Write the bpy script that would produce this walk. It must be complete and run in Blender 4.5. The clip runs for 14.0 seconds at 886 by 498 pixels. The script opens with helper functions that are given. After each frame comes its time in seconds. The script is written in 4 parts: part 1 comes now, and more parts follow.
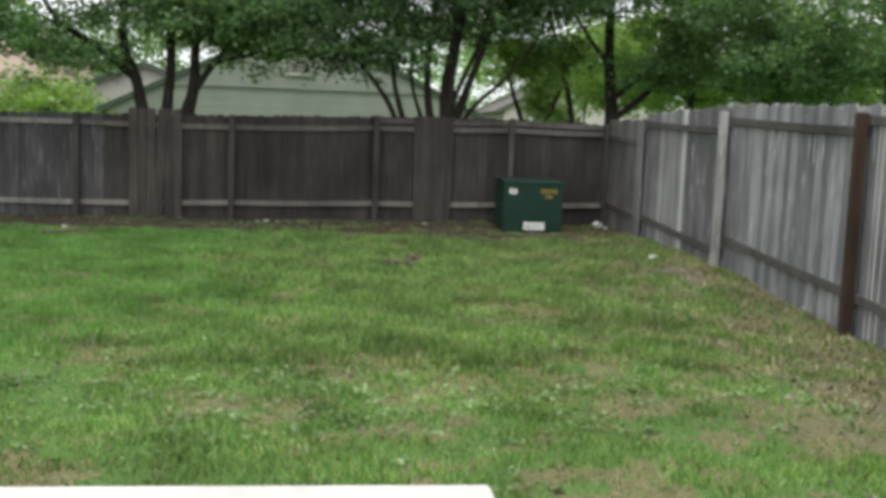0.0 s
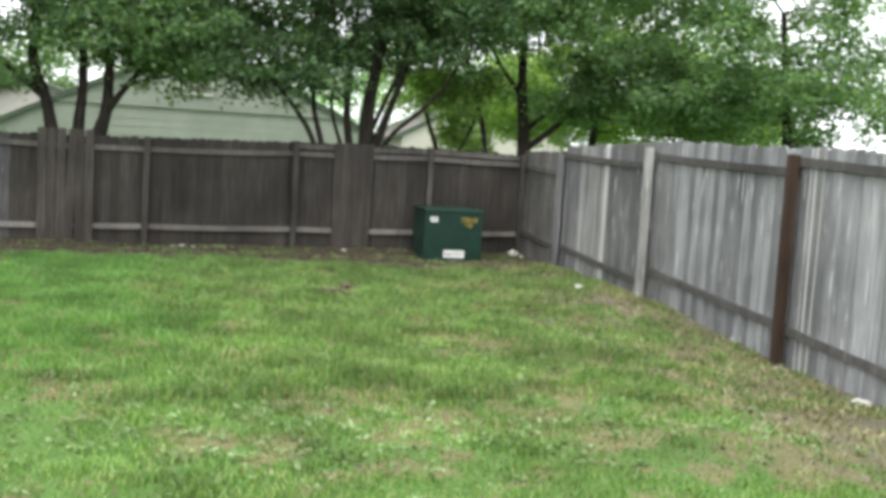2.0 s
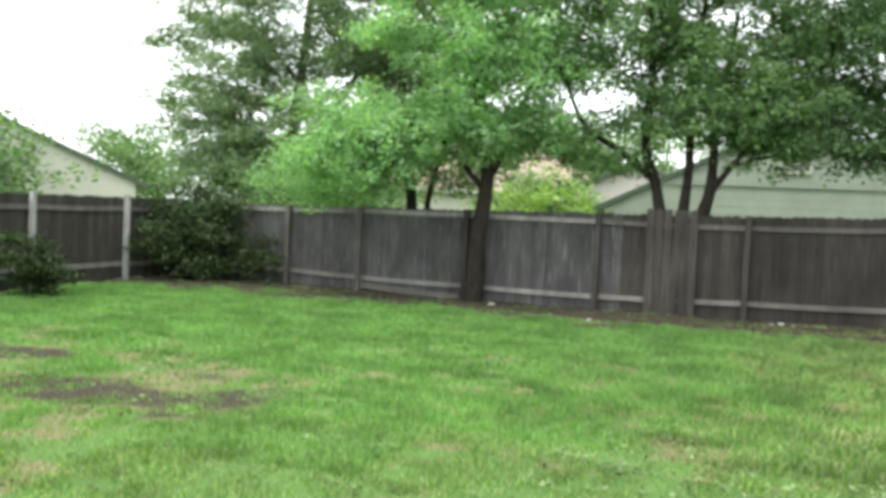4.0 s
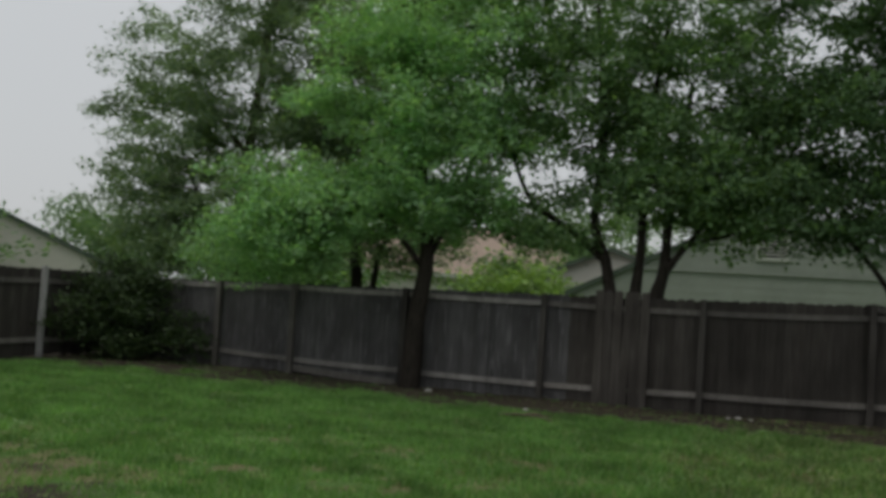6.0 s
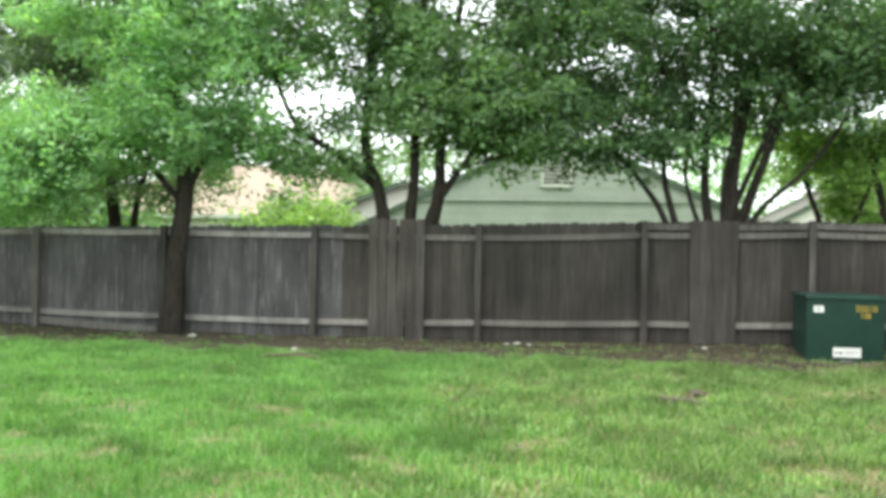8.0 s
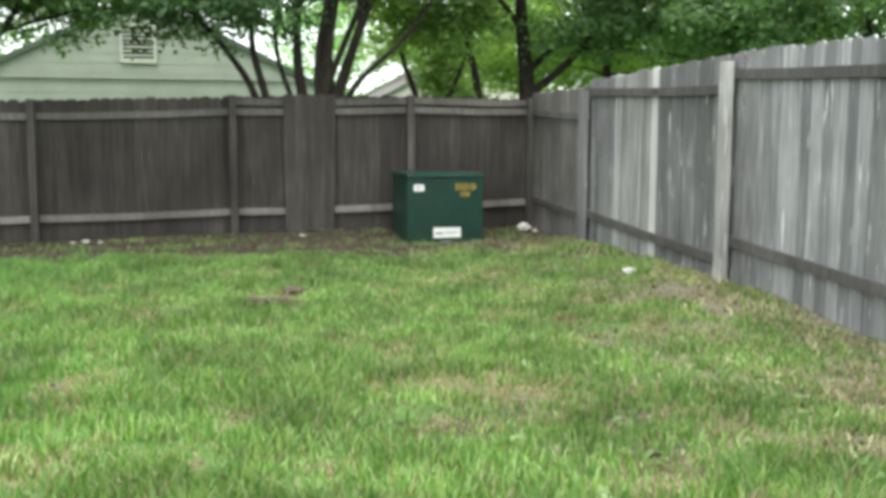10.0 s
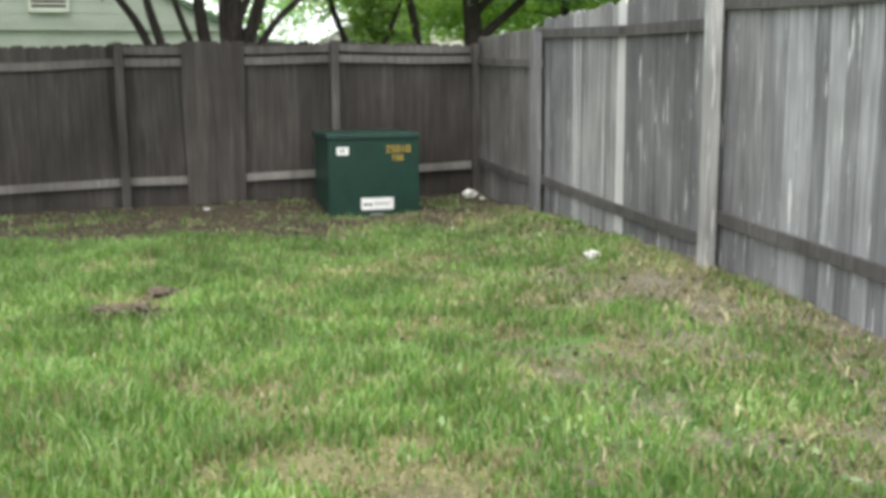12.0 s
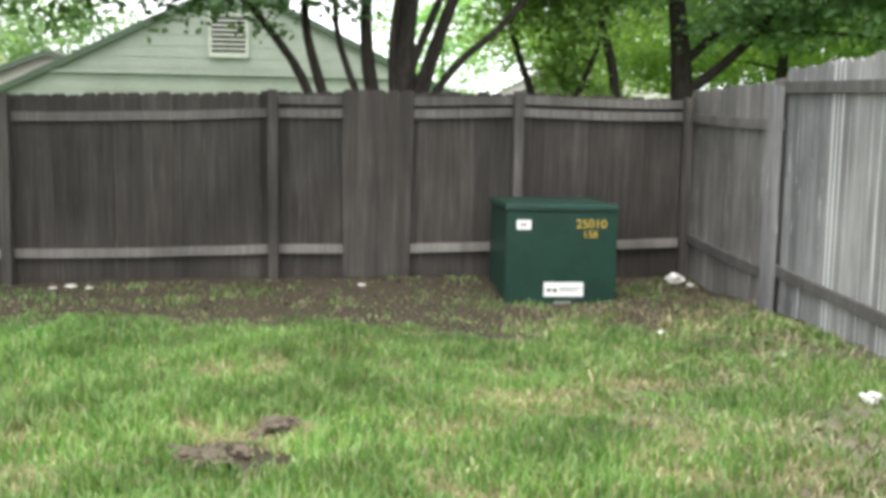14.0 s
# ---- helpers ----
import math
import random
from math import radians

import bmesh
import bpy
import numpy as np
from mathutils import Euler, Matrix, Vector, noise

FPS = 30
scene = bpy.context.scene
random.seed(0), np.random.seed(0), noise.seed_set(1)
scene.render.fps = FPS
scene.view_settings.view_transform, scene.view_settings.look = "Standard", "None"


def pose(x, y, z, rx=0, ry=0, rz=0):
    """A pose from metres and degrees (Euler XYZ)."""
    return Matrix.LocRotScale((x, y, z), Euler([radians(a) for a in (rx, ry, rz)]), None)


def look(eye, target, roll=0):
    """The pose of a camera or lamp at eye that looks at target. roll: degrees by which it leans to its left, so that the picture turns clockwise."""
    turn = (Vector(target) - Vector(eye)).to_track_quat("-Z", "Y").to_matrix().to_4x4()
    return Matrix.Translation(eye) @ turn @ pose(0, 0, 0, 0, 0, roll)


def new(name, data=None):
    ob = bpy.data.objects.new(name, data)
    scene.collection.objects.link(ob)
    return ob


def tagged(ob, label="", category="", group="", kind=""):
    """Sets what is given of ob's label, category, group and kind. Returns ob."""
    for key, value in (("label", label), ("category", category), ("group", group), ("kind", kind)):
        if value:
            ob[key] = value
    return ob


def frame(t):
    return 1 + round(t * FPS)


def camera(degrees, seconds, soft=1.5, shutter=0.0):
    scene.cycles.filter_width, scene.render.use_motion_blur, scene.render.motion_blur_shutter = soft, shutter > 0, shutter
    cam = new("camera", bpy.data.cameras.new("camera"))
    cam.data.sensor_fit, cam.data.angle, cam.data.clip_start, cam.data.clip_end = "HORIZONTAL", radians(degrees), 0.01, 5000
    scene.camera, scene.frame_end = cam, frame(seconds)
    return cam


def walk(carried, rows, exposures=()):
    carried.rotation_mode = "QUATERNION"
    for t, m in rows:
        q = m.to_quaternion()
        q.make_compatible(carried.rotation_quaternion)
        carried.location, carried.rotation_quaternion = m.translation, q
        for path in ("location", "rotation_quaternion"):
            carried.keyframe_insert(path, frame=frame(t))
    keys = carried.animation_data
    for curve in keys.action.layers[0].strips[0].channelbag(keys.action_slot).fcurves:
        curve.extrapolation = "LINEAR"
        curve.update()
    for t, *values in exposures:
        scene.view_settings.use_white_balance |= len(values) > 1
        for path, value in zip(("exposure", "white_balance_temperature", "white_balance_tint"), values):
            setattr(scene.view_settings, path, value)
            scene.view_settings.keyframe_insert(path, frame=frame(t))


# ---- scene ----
cam = camera(48.0, 14.0, soft=4.0)
PATH = [
    (0, (-4.834, -17.211, 1.631), (-4.608, -15.238, 1.395), 2.1),
    (0.5, (-4.98, -17.072, 1.618), (-4.692, -15.107, 1.386), 2.5),
    (1, (-5.12, -16.99, 1.635), (-4.774, -15.033, 1.409), 2.8),
    (1.5, (-5.313, -16.991, 1.67), (-4.892, -15.047, 1.459), 3.2),
    (2, (-5.505, -17.154, 1.69), (-5.043, -15.216, 1.51), 3.4),
    (2.5, (-5.617, -17.508, 1.705), (-5.359, -15.531, 1.546), 3.0),
    (3, (-5.682, -17.82, 1.705), (-5.836, -15.831, 1.562), 2.3),
    (3.5, (-5.728, -17.819, 1.698), (-6.259, -15.894, 1.577), 2.1),
    (3.7, (-5.715, -17.729, 1.695), (-6.362, -15.84, 1.587), 2.3),
    (5.8, (-5.148, -16.114, 1.588), (-5.867, -14.25, 1.667), 3.6),
    (6, (-5.079, -16.0, 1.583), (-5.762, -14.122, 1.676), 3.6),
    (6.5, (-4.896, -15.798, 1.561), (-5.49, -13.891, 1.669), 2.9),
    (7, (-4.733, -15.637, 1.533), (-5.236, -13.704, 1.625), 2.2),
    (7.5, (-4.745, -15.324, 1.505), (-5.156, -13.367, 1.548), 1.5),
    (8, (-4.776, -14.864, 1.458), (-5.081, -12.887, 1.448), 1.0),
    (8.5, (-4.781, -14.412, 1.404), (-4.925, -12.418, 1.34), 0.9),
    (9, (-4.764, -14.027, 1.377), (-4.697, -12.032, 1.255), 0.6),
    (9.2, (-4.739, -13.878, 1.374), (-4.577, -11.89, 1.229), 0.5),
    (11.3, (-4.047, -12.14, 1.36), (-3.367, -10.286, 1.043), 0.0),
    (11.5, (-3.968, -11.952, 1.359), (-3.325, -10.086, 1.037), -0.1),
    (12, (-3.754, -11.495, 1.344), (-3.209, -9.598, 1.023), -0.5),
    (12.5, (-3.555, -11.017, 1.347), (-3.111, -9.091, 1.04), -0.9),
    (13, (-3.423, -10.529, 1.352), (-3.077, -8.579, 1.073), -0.8),
    (13.5, (-3.408, -10.08, 1.384), (-3.127, -8.116, 1.132), -0.3),
    (14, (-3.476, -9.624, 1.443), (-3.265, -7.648, 1.217), 0.9),
]
EXPOSURES = [(0.0, -0.12, 6500, 10), (1.0, 0.08, 6500, 10), (2.0, 0.5, 6500, 9), (2.8, 0.7, 6500, 7), (3.6, 0.85, 6500, 6), (4.6, -0.1, 6500, 8), (5.8, -1.4, 6500, 9), (6.3, -1.4, 6500, 6), (6.8, -0.45, 6500, 3), (7.3, 0.5, 6500, 3), (8.0, 0.85, 6500, 2), (9.0, 0.82, 6500, 1), (11.3, 0.62, 6500, 10), (12.5, 0.72, 6500, 10), (14.0, 0.93, 6500, 10)]
walk(cam, [(t, look(e, g, r)) for t, e, g, r in PATH], EXPOSURES)

# world and sun: bright overcast
world = bpy.data.worlds.new("world")
scene.world = world
world.use_nodes = True
wn = world.node_tree
sky = wn.nodes.new("ShaderNodeTexSky")
sky.sky_type = "NISHITA"
sky.sun_disc = False
sky.sun_elevation, sky.sun_rotation = radians(70), radians(200)
sky.dust_density, sky.air_density = 5.0, 1.0
bg = wn.nodes["Background"]
bg.inputs["Strength"].default_value = 0.12
veil = wn.nodes.new("ShaderNodeMix")
veil.data_type = "RGBA"
veil.inputs["Factor"].default_value = 0.75
tc = wn.nodes.new("ShaderNodeTexCoord")
sep = wn.nodes.new("ShaderNodeSeparateXYZ")
cloud = wn.nodes.new("ShaderNodeValToRGB")
cloud.color_ramp.elements[0].color, cloud.color_ramp.elements[1].color = (15.0, 15.3, 15.7, 1), (18.5, 18.8, 19.2, 1)
wn.links.new(tc.outputs["Generated"], sep.inputs[0])
wn.links.new(sep.outputs["Z"], cloud.inputs["Fac"])
wn.links.new(cloud.outputs["Color"], veil.inputs["B"])
wn.links.new(sky.outputs["Color"], veil.inputs["A"])
wn.links.new(veil.outputs["Result"], bg.inputs["Color"])
sun = new("sun", bpy.data.lights.new("sun", "SUN"))
sun.data.energy, sun.data.angle, sun.data.color = 1.5, radians(30), (1.0, 0.97, 0.9)
sun.matrix_world = look((0, 0, 0), (math.sin(radians(200)) * -0.34, math.cos(radians(200)) * 0.34 * -1, -0.94))

# ---- materials ----
def mat(name, rough=0.8, metal=0.0, spec=0.3):
    m = bpy.data.materials.new(name)
    m.use_nodes = True
    b = m.node_tree.nodes["Principled BSDF"]
    b.inputs["Roughness"].default_value = rough
    b.inputs["Metallic"].default_value = metal
    b.inputs["Specular IOR Level"].default_value = spec
    return m, m.node_tree, b


def node(nt, kind, **values):
    n = nt.nodes.new(kind)
    for key, value in values.items():
        n.inputs[key.replace("_", " ")].default_value = value
    return n


def noise_of(nt, vector, scale, detail=4.0, rough=0.6):
    n = node(nt, "ShaderNodeTexNoise", Scale=scale, Detail=detail, Roughness=rough)
    nt.links.new(vector, n.inputs["Vector"])
    return n.outputs["Fac"]


def stretched(nt, vector, scale):
    n = nt.nodes.new("ShaderNodeMapping")
    n.inputs["Scale"].default_value = scale
    nt.links.new(vector, n.inputs["Vector"])
    return n.outputs["Vector"]


def ramp(nt, fac, stops):
    n = nt.nodes.new("ShaderNodeValToRGB")
    els = n.color_ramp.elements
    while len(els) < len(stops):
        els.new(0.5)
    for e, (p, c) in zip(els, stops):
        e.position = p
        e.color = (*c, 1) if len(c) == 3 else c
    nt.links.new(fac, n.inputs["Fac"])
    return n.outputs["Color"]


def mix(nt, fac, a, b, blend="MIX"):
    n = nt.nodes.new("ShaderNodeMix")
    n.data_type, n.blend_type = "RGBA", blend
    for sock, v in (("Factor", fac), ("A", a), ("B", b)):
        if isinstance(v, (int, float)):
            n.inputs[sock].default_value = v
        elif isinstance(v, tuple):
            n.inputs[sock].default_value = (*v, 1)
        else:
            nt.links.new(v, n.inputs[sock])
    return n.outputs["Result"]


def bump(nt, b, height, strength=0.3, distance=0.01):
    n = node(nt, "ShaderNodeBump", Strength=strength, Distance=distance)
    nt.links.new(height, n.inputs["Height"])
    nt.links.new(n.outputs["Normal"], b.inputs["Normal"])


def position(nt):
    return nt.nodes.new("ShaderNodeNewGeometry").outputs["Position"]


def grey(v):
    return (v, v, v)


def fence_wood(name, dark, mid, light, streaks=0.0, low=(0.10, 0.085, 0.07), cut=0.60, vary=0.18):
    """Weathered boards: grain along z, every board a tone of its own, flaked pale streaks."""
    m, nt, b = mat(name, 0.9, 0, 0.15)
    p = position(nt)
    rnd = nt.nodes.new("ShaderNodeObjectInfo").outputs["Random"]
    shift = nt.nodes.new("ShaderNodeVectorMath")
    shift.operation = "ADD"
    comb = nt.nodes.new("ShaderNodeCombineXYZ")
    mul = nt.nodes.new("ShaderNodeMath")
    mul.operation = "MULTIPLY"
    mul.inputs[1].default_value = 37.0
    nt.links.new(rnd, mul.inputs[0])
    nt.links.new(mul.outputs[0], comb.inputs["Z"])
    nt.links.new(p, shift.inputs[0])
    nt.links.new(comb.outputs[0], shift.inputs[1])
    v = shift.outputs[0]
    grain = noise_of(nt, stretched(nt, v, (55, 55, 1.6)), 1.0, 5, 0.65)
    stain = noise_of(nt, stretched(nt, v, (5, 5, 0.8)), 1.0, 3)
    col = ramp(nt, grain, [(0.25, dark), (0.52, mid), (0.8, light)])
    tone = ramp(nt, rnd, [(0.0, grey(1 - vary)), (0.5, grey(0.98)), (1.0, grey(1 + vary))])
    col = mix(nt, 1.0, col, tone, "MULTIPLY")
    col = mix(nt, ramp(nt, stain, [(0.42, grey(0)), (0.75, grey(0.75))]), col, low)
    patch = noise_of(nt, stretched(nt, p, (1.1, 1.1, 0.9)), 1.0, 3, 0.55)
    col = mix(nt, 1.0, col, ramp(nt, patch, [(0.32, grey(0.72)), (0.68, grey(1.25))]), "MULTIPLY")
    if streaks:
        flake = noise_of(nt, stretched(nt, v, (38, 38, 0.22) if cut < 0.58 else (26, 26, 1.7)), 1.0, 5, 0.6)
        col = mix(nt, ramp(nt, flake, [(cut, grey(0)), (cut + 0.05, grey(streaks))]), col, tuple(min(0.64, 4.2 * c) for c in mid))
    nt.links.new(col, b.inputs["Base Color"])
    bump(nt, b, grain, 0.5, 0.004)
    return m


WOOD_BACK = fence_wood("weathered_brown_wood", (0.027, 0.0245, 0.022), (0.054, 0.049, 0.044), (0.094, 0.087, 0.08), 0.15, (0.036, 0.031, 0.027), 0.64, 0.2)
WOOD_BACKPALE = fence_wood("bleached_brown_wood", (0.052, 0.05, 0.05), (0.09, 0.088, 0.089), (0.145, 0.142, 0.143), 0.25, (0.055, 0.052, 0.05), 0.58, 0.24)
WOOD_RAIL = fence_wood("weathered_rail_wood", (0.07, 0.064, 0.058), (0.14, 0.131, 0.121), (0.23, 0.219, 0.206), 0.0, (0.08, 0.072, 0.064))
# low rails: their lit top is put into a lighter overall colour
WOOD_LOWRAIL = fence_wood("lit_low_rail_wood", (0.10, 0.092, 0.083), (0.19, 0.177, 0.163), (0.29, 0.275, 0.258), 0.0, (0.11, 0.10, 0.09))
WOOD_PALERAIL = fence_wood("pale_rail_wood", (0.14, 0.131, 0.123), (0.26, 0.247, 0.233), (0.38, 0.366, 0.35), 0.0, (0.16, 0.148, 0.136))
WOOD_COVER = fence_wood("weathered_cover_wood", (0.036, 0.032, 0.028), (0.070, 0.063, 0.057), (0.105, 0.096, 0.088), 0.0, (0.046, 0.041, 0.036))
WOOD_BPOST = fence_wood("weathered_brown_post_wood", (0.036, 0.032, 0.029), (0.075, 0.069, 0.063), (0.13, 0.122, 0.114), 0.0, (0.044, 0.039, 0.035))
WOOD_SIDE = fence_wood("weathered_grey_wood", (0.105, 0.104, 0.107), (0.215, 0.213, 0.217), (0.34, 0.338, 0.34), 0.9, (0.088, 0.088, 0.092), 0.62, 0.3)
WOOD_CORNER = fence_wood("brown_grey_wood", (0.085, 0.08, 0.076), (0.165, 0.158, 0.15), (0.25, 0.242, 0.232), 0.4, (0.085, 0.079, 0.073), 0.64, 0.22)
WOOD_SILVER = fence_wood("silver_grey_wood", (0.135, 0.138, 0.143), (0.275, 0.279, 0.286), (0.42, 0.424, 0.43), 0.95, (0.105, 0.107, 0.113), 0.61, 0.34)
WOOD_STREAK = fence_wood("streaked_grey_wood", (0.14, 0.138, 0.138), (0.26, 0.257, 0.255), (0.38, 0.376, 0.372), 1.0, (0.14, 0.137, 0.134), 0.555, 0.2)
# side rails: their underside shadow is put into a darker wood tone
WOOD_SHADOWRAIL = fence_wood("shadowed_grey_rail_wood", (0.055, 0.052, 0.05), (0.105, 0.10, 0.097), (0.17, 0.165, 0.16), 0.2, (0.06, 0.056, 0.052))
WOOD_PALE = fence_wood("flaked_pale_wood", (0.42, 0.415, 0.405), (0.58, 0.572, 0.56), (0.70, 0.69, 0.675), 0.5, (0.40, 0.39, 0.375), 0.5)
WOOD_POST = fence_wood("grey_post_wood", (0.19, 0.187, 0.182), (0.37, 0.366, 0.357), (0.52, 0.515, 0.505), 0.8, (0.17, 0.165, 0.158), 0.58)
WOOD_RED = fence_wood("red_brown_post_wood", (0.035, 0.022, 0.016), (0.068, 0.043, 0.032), (0.11, 0.075, 0.058), 0.0, (0.04, 0.03, 0.025))


def leaf_mat(name, a, b_, c, glow=0.35):
    m = bpy.data.materials.new(name)
    m.use_nodes = True
    nt = m.node_tree
    nt.nodes.clear()
    out = nt.nodes.new("ShaderNodeOutputMaterial")
    geo = nt.nodes.new("ShaderNodeNewGeometry")
    col = ramp(nt, geo.outputs["Random Per Island"], [(0.0, a), (0.55, b_), (1.0, c)])
    big = noise_of(nt, geo.outputs["Position"], 1.3, 3)
    col = mix(nt, 1.0, col, ramp(nt, big, [(0.3, grey(0.62)), (0.7, grey(1.38))]), "MULTIPLY")
    d = nt.nodes.new("ShaderNodeBsdfPrincipled")
    d.inputs["Roughness"].default_value = 0.55
    d.inputs["Specular IOR Level"].default_value = 0.3
    t = nt.nodes.new("ShaderNodeBsdfTranslucent")
    s = nt.nodes.new("ShaderNodeMixShader")
    s.inputs[0].default_value = glow
    nt.links.new(col, d.inputs["Base Color"])
    nt.links.new(mix(nt, 1.0, col, (1.2, 1.3, 0.5), "MULTIPLY"), t.inputs["Color"])
    nt.links.new(d.outputs[0], s.inputs[1])
    nt.links.new(t.outputs[0], s.inputs[2])
    nt.links.new(s.outputs[0], out.inputs["Surface"])
    return m


LEAF = leaf_mat("green_leaf", (0.082, 0.152, 0.07), (0.14, 0.24, 0.11), (0.23, 0.35, 0.178), 0.48)
LEAF_LIGHT = leaf_mat("light_green_leaf", (0.18, 0.325, 0.165), (0.265, 0.45, 0.235), (0.37, 0.55, 0.32), 0.55)
LEAF_DARK = leaf_mat("dark_green_leaf", (0.046, 0.094, 0.042), (0.08, 0.15, 0.066), (0.148, 0.24, 0.115), 0.42)
# darker leaf green that carries the shade under the corner tree
LEAF_SHADED = leaf_mat("shaded_green_leaf", (0.02, 0.038, 0.014), (0.036, 0.065, 0.022), (0.065, 0.10, 0.035), 0.25)
LEAF_BLUE = leaf_mat("dusty_green_leaf", (0.11, 0.17, 0.10), (0.17, 0.25, 0.15), (0.26, 0.345, 0.215), 0.45)
LEAF_YELLOW = leaf_mat("yellow_green_leaf", (0.15, 0.25, 0.075), (0.22, 0.34, 0.11), (0.31, 0.43, 0.17), 0.5)


def bark_mat(name, a, b_):
    m, nt, b = mat(name, 0.95, 0, 0.1)
    p = position(nt)
    n = noise_of(nt, stretched(nt, p, (22, 22, 5)), 1.0, 5, 0.7)
    nt.links.new(ramp(nt, n, [(0.3, a), (0.7, b_)]), b.inputs["Base Color"])
    bump(nt, b, n, 0.8, 0.02)
    return m


BARK = bark_mat("dark_bark", (0.016, 0.014, 0.012), (0.052, 0.044, 0.037))
BARK_GREY = bark_mat("grey_brown_bark", (0.05, 0.04, 0.032), (0.13, 0.105, 0.085))


def plain(name, color, rough=0.6, metal=0.0, vary=0.12, scale=6.0, spec=0.4, relief=0.0):
    m, nt, b = mat(name, rough, metal, spec)
    p = position(nt)
    n1, n2 = noise_of(nt, p, scale, 3), noise_of(nt, p, scale * 9, 4)
    f = mix(nt, 0.4, n1, n2)
    lo, hi = tuple(c * (1 - vary) for c in color), tuple(min(1, c * (1 + vary)) for c in color)
    nt.links.new(ramp(nt, f, [(0.35, lo), (0.65, hi)]), b.inputs["Base Color"])
    if relief:
        bump(nt, b, n2, relief, 0.01)
    return m


GREEN_METAL = plain("green_painted_steel", (0.008, 0.036, 0.025), 0.45, 0.0, 0.18, 3.0, 0.4)
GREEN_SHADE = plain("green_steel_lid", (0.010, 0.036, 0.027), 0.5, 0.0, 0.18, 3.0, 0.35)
WHITE_STICKER = plain("white_sticker", (0.78, 0.78, 0.76), 0.5, 0, 0.05)
BLACK_INK_AND_SHADE = plain("black_ink_and_shade", (0.03, 0.03, 0.035), 0.6)
YELLOW_PAINT = plain("yellow_paint", (0.46, 0.31, 0.045), 0.6, 0, 0.3, 40)
STEEL = plain("dull_steel", (0.35, 0.36, 0.36), 0.45, 0.8)
CONCRETE = plain("pale_concrete", (0.58, 0.56, 0.53), 0.9, 0, 0.12, 1.2, 0.2, 0.3)
SIDING = plain("pale_green_siding", (0.26, 0.285, 0.245), 0.75, 0, 0.10, 1.5, 0.2)
CREAM = plain("cream_siding", (0.52, 0.50, 0.45), 0.75, 0, 0.06, 1.5, 0.2)
TRIM_DARK = plain("dark_green_fascia", (0.06, 0.085, 0.06), 0.7)
VENT_WHITE = plain("weathered_white_vent", (0.40, 0.42, 0.36), 0.7)
SHINGLE_GREY = plain("grey_shingles", (0.17, 0.16, 0.15), 0.95, 0, 0.25, 8, 0.1, 0.4)
SHINGLE_TAN = plain("tan_shingles", (0.33, 0.26, 0.21), 0.95, 0, 0.2, 6, 0.1, 0.4)
PAPER = plain("white_litter", (0.62, 0.60, 0.57), 0.6, 0, 0.12, 30)
DARK_INSIDE = plain("dark_vent_inside", (0.06, 0.06, 0.055), 0.9)
SOIL_CLOD = plain("turned_soil", (0.12, 0.10, 0.076), 1.0, 0, 0.35, 30, 0.05, 0.6)
STICK = plain("dead_twig", (0.12, 0.09, 0.065), 0.95, 0, 0.3, 20)


# ---- mesh helpers ----
def mesh_of(name, bm):
    me = bpy.data.meshes.new(name)
    bm.to_mesh(me)
    bm.free()
    return me


def part(name, bm, material, parent=None, label=""):
    """One mesh object out of a bmesh or a mesh, under a thing or a part."""
    me = mesh_of(name, bm) if isinstance(bm, bmesh.types.BMesh) else bm
    if not me.materials:
        me.materials.append(material)
    ob = new(name, me)
    ob.parent = parent
    if label:
        ob["label"] = label
    return ob


def box(x0, y0, z0, x1, y1, z1, bevel=0.0, bm=None):
    bm = bm or bmesh.new()
    vs = [bm.verts.new((x, y, z)) for x in (x0, x1) for y in (y0, y1) for z in (z0, z1)]
    faces = [bm.faces.new([vs[i] for i in f]) for f in ((0, 1, 3, 2), (4, 6, 7, 5), (0, 4, 5, 1), (2, 3, 7, 6), (0, 2, 6, 4), (1, 5, 7, 3))]
    if bevel:
        edges = list({e for f in faces for e in f.edges})
        bmesh.ops.bevel(bm, geom=edges, offset=bevel, segments=2, affect="EDGES")
    return bm


def raw(name, verts, faces, smooth=False):
    me = bpy.data.meshes.new(name)
    me.from_pydata(verts, [], faces)
    if smooth:
        me.polygons.foreach_set("use_smooth", [True] * len(me.polygons))
    me.update()
    return me


def empty(name, loc=(0, 0, 0), rz=0.0, **tags):
    ob = new(name)
    ob.empty_display_size = 0.1
    ob.matrix_basis = pose(*loc, 0, 0, rz)
    return tagged(ob, **tags)


def lerp_of(table, x):
    xs, ys = zip(*sorted(table))
    return float(np.interp(x, xs, ys))


# ---- ground ----
XL, XR = -17.75, 0.0


def smooth(a, b, v):
    t = np.clip((v - a) / (b - a), 0, 1)
    return t * t * (3 - 2 * t)


def ground_z(x, y):
    """Gentle rise towards the fences on the right, a little dip along the middle."""
    near_back = smooth(-0.9, -0.2, y) * smooth(-7.5, -3.0, x)
    near_side = smooth(-1.6, -0.3, x) * smooth(-9.0, -5.0, y) * smooth(-0.2, -1.6, y)
    left = smooth(-12.0, -16.5, x) * smooth(-6.0, -0.5, y)
    return 0.07 * np.maximum(near_back, near_side) * (y < 3) + 0.06 * left - 0.15 * smooth(-5.5, -9.5, y) * smooth(-2.2, 0.0, x) + 0.012 * np.sin(x * 1.7 + 0.6 * y) * np.cos(y * 1.3 - 0.4 * x)


rng = np.random.default_rng(5)
LATTICE = rng.random((3, 128, 128))


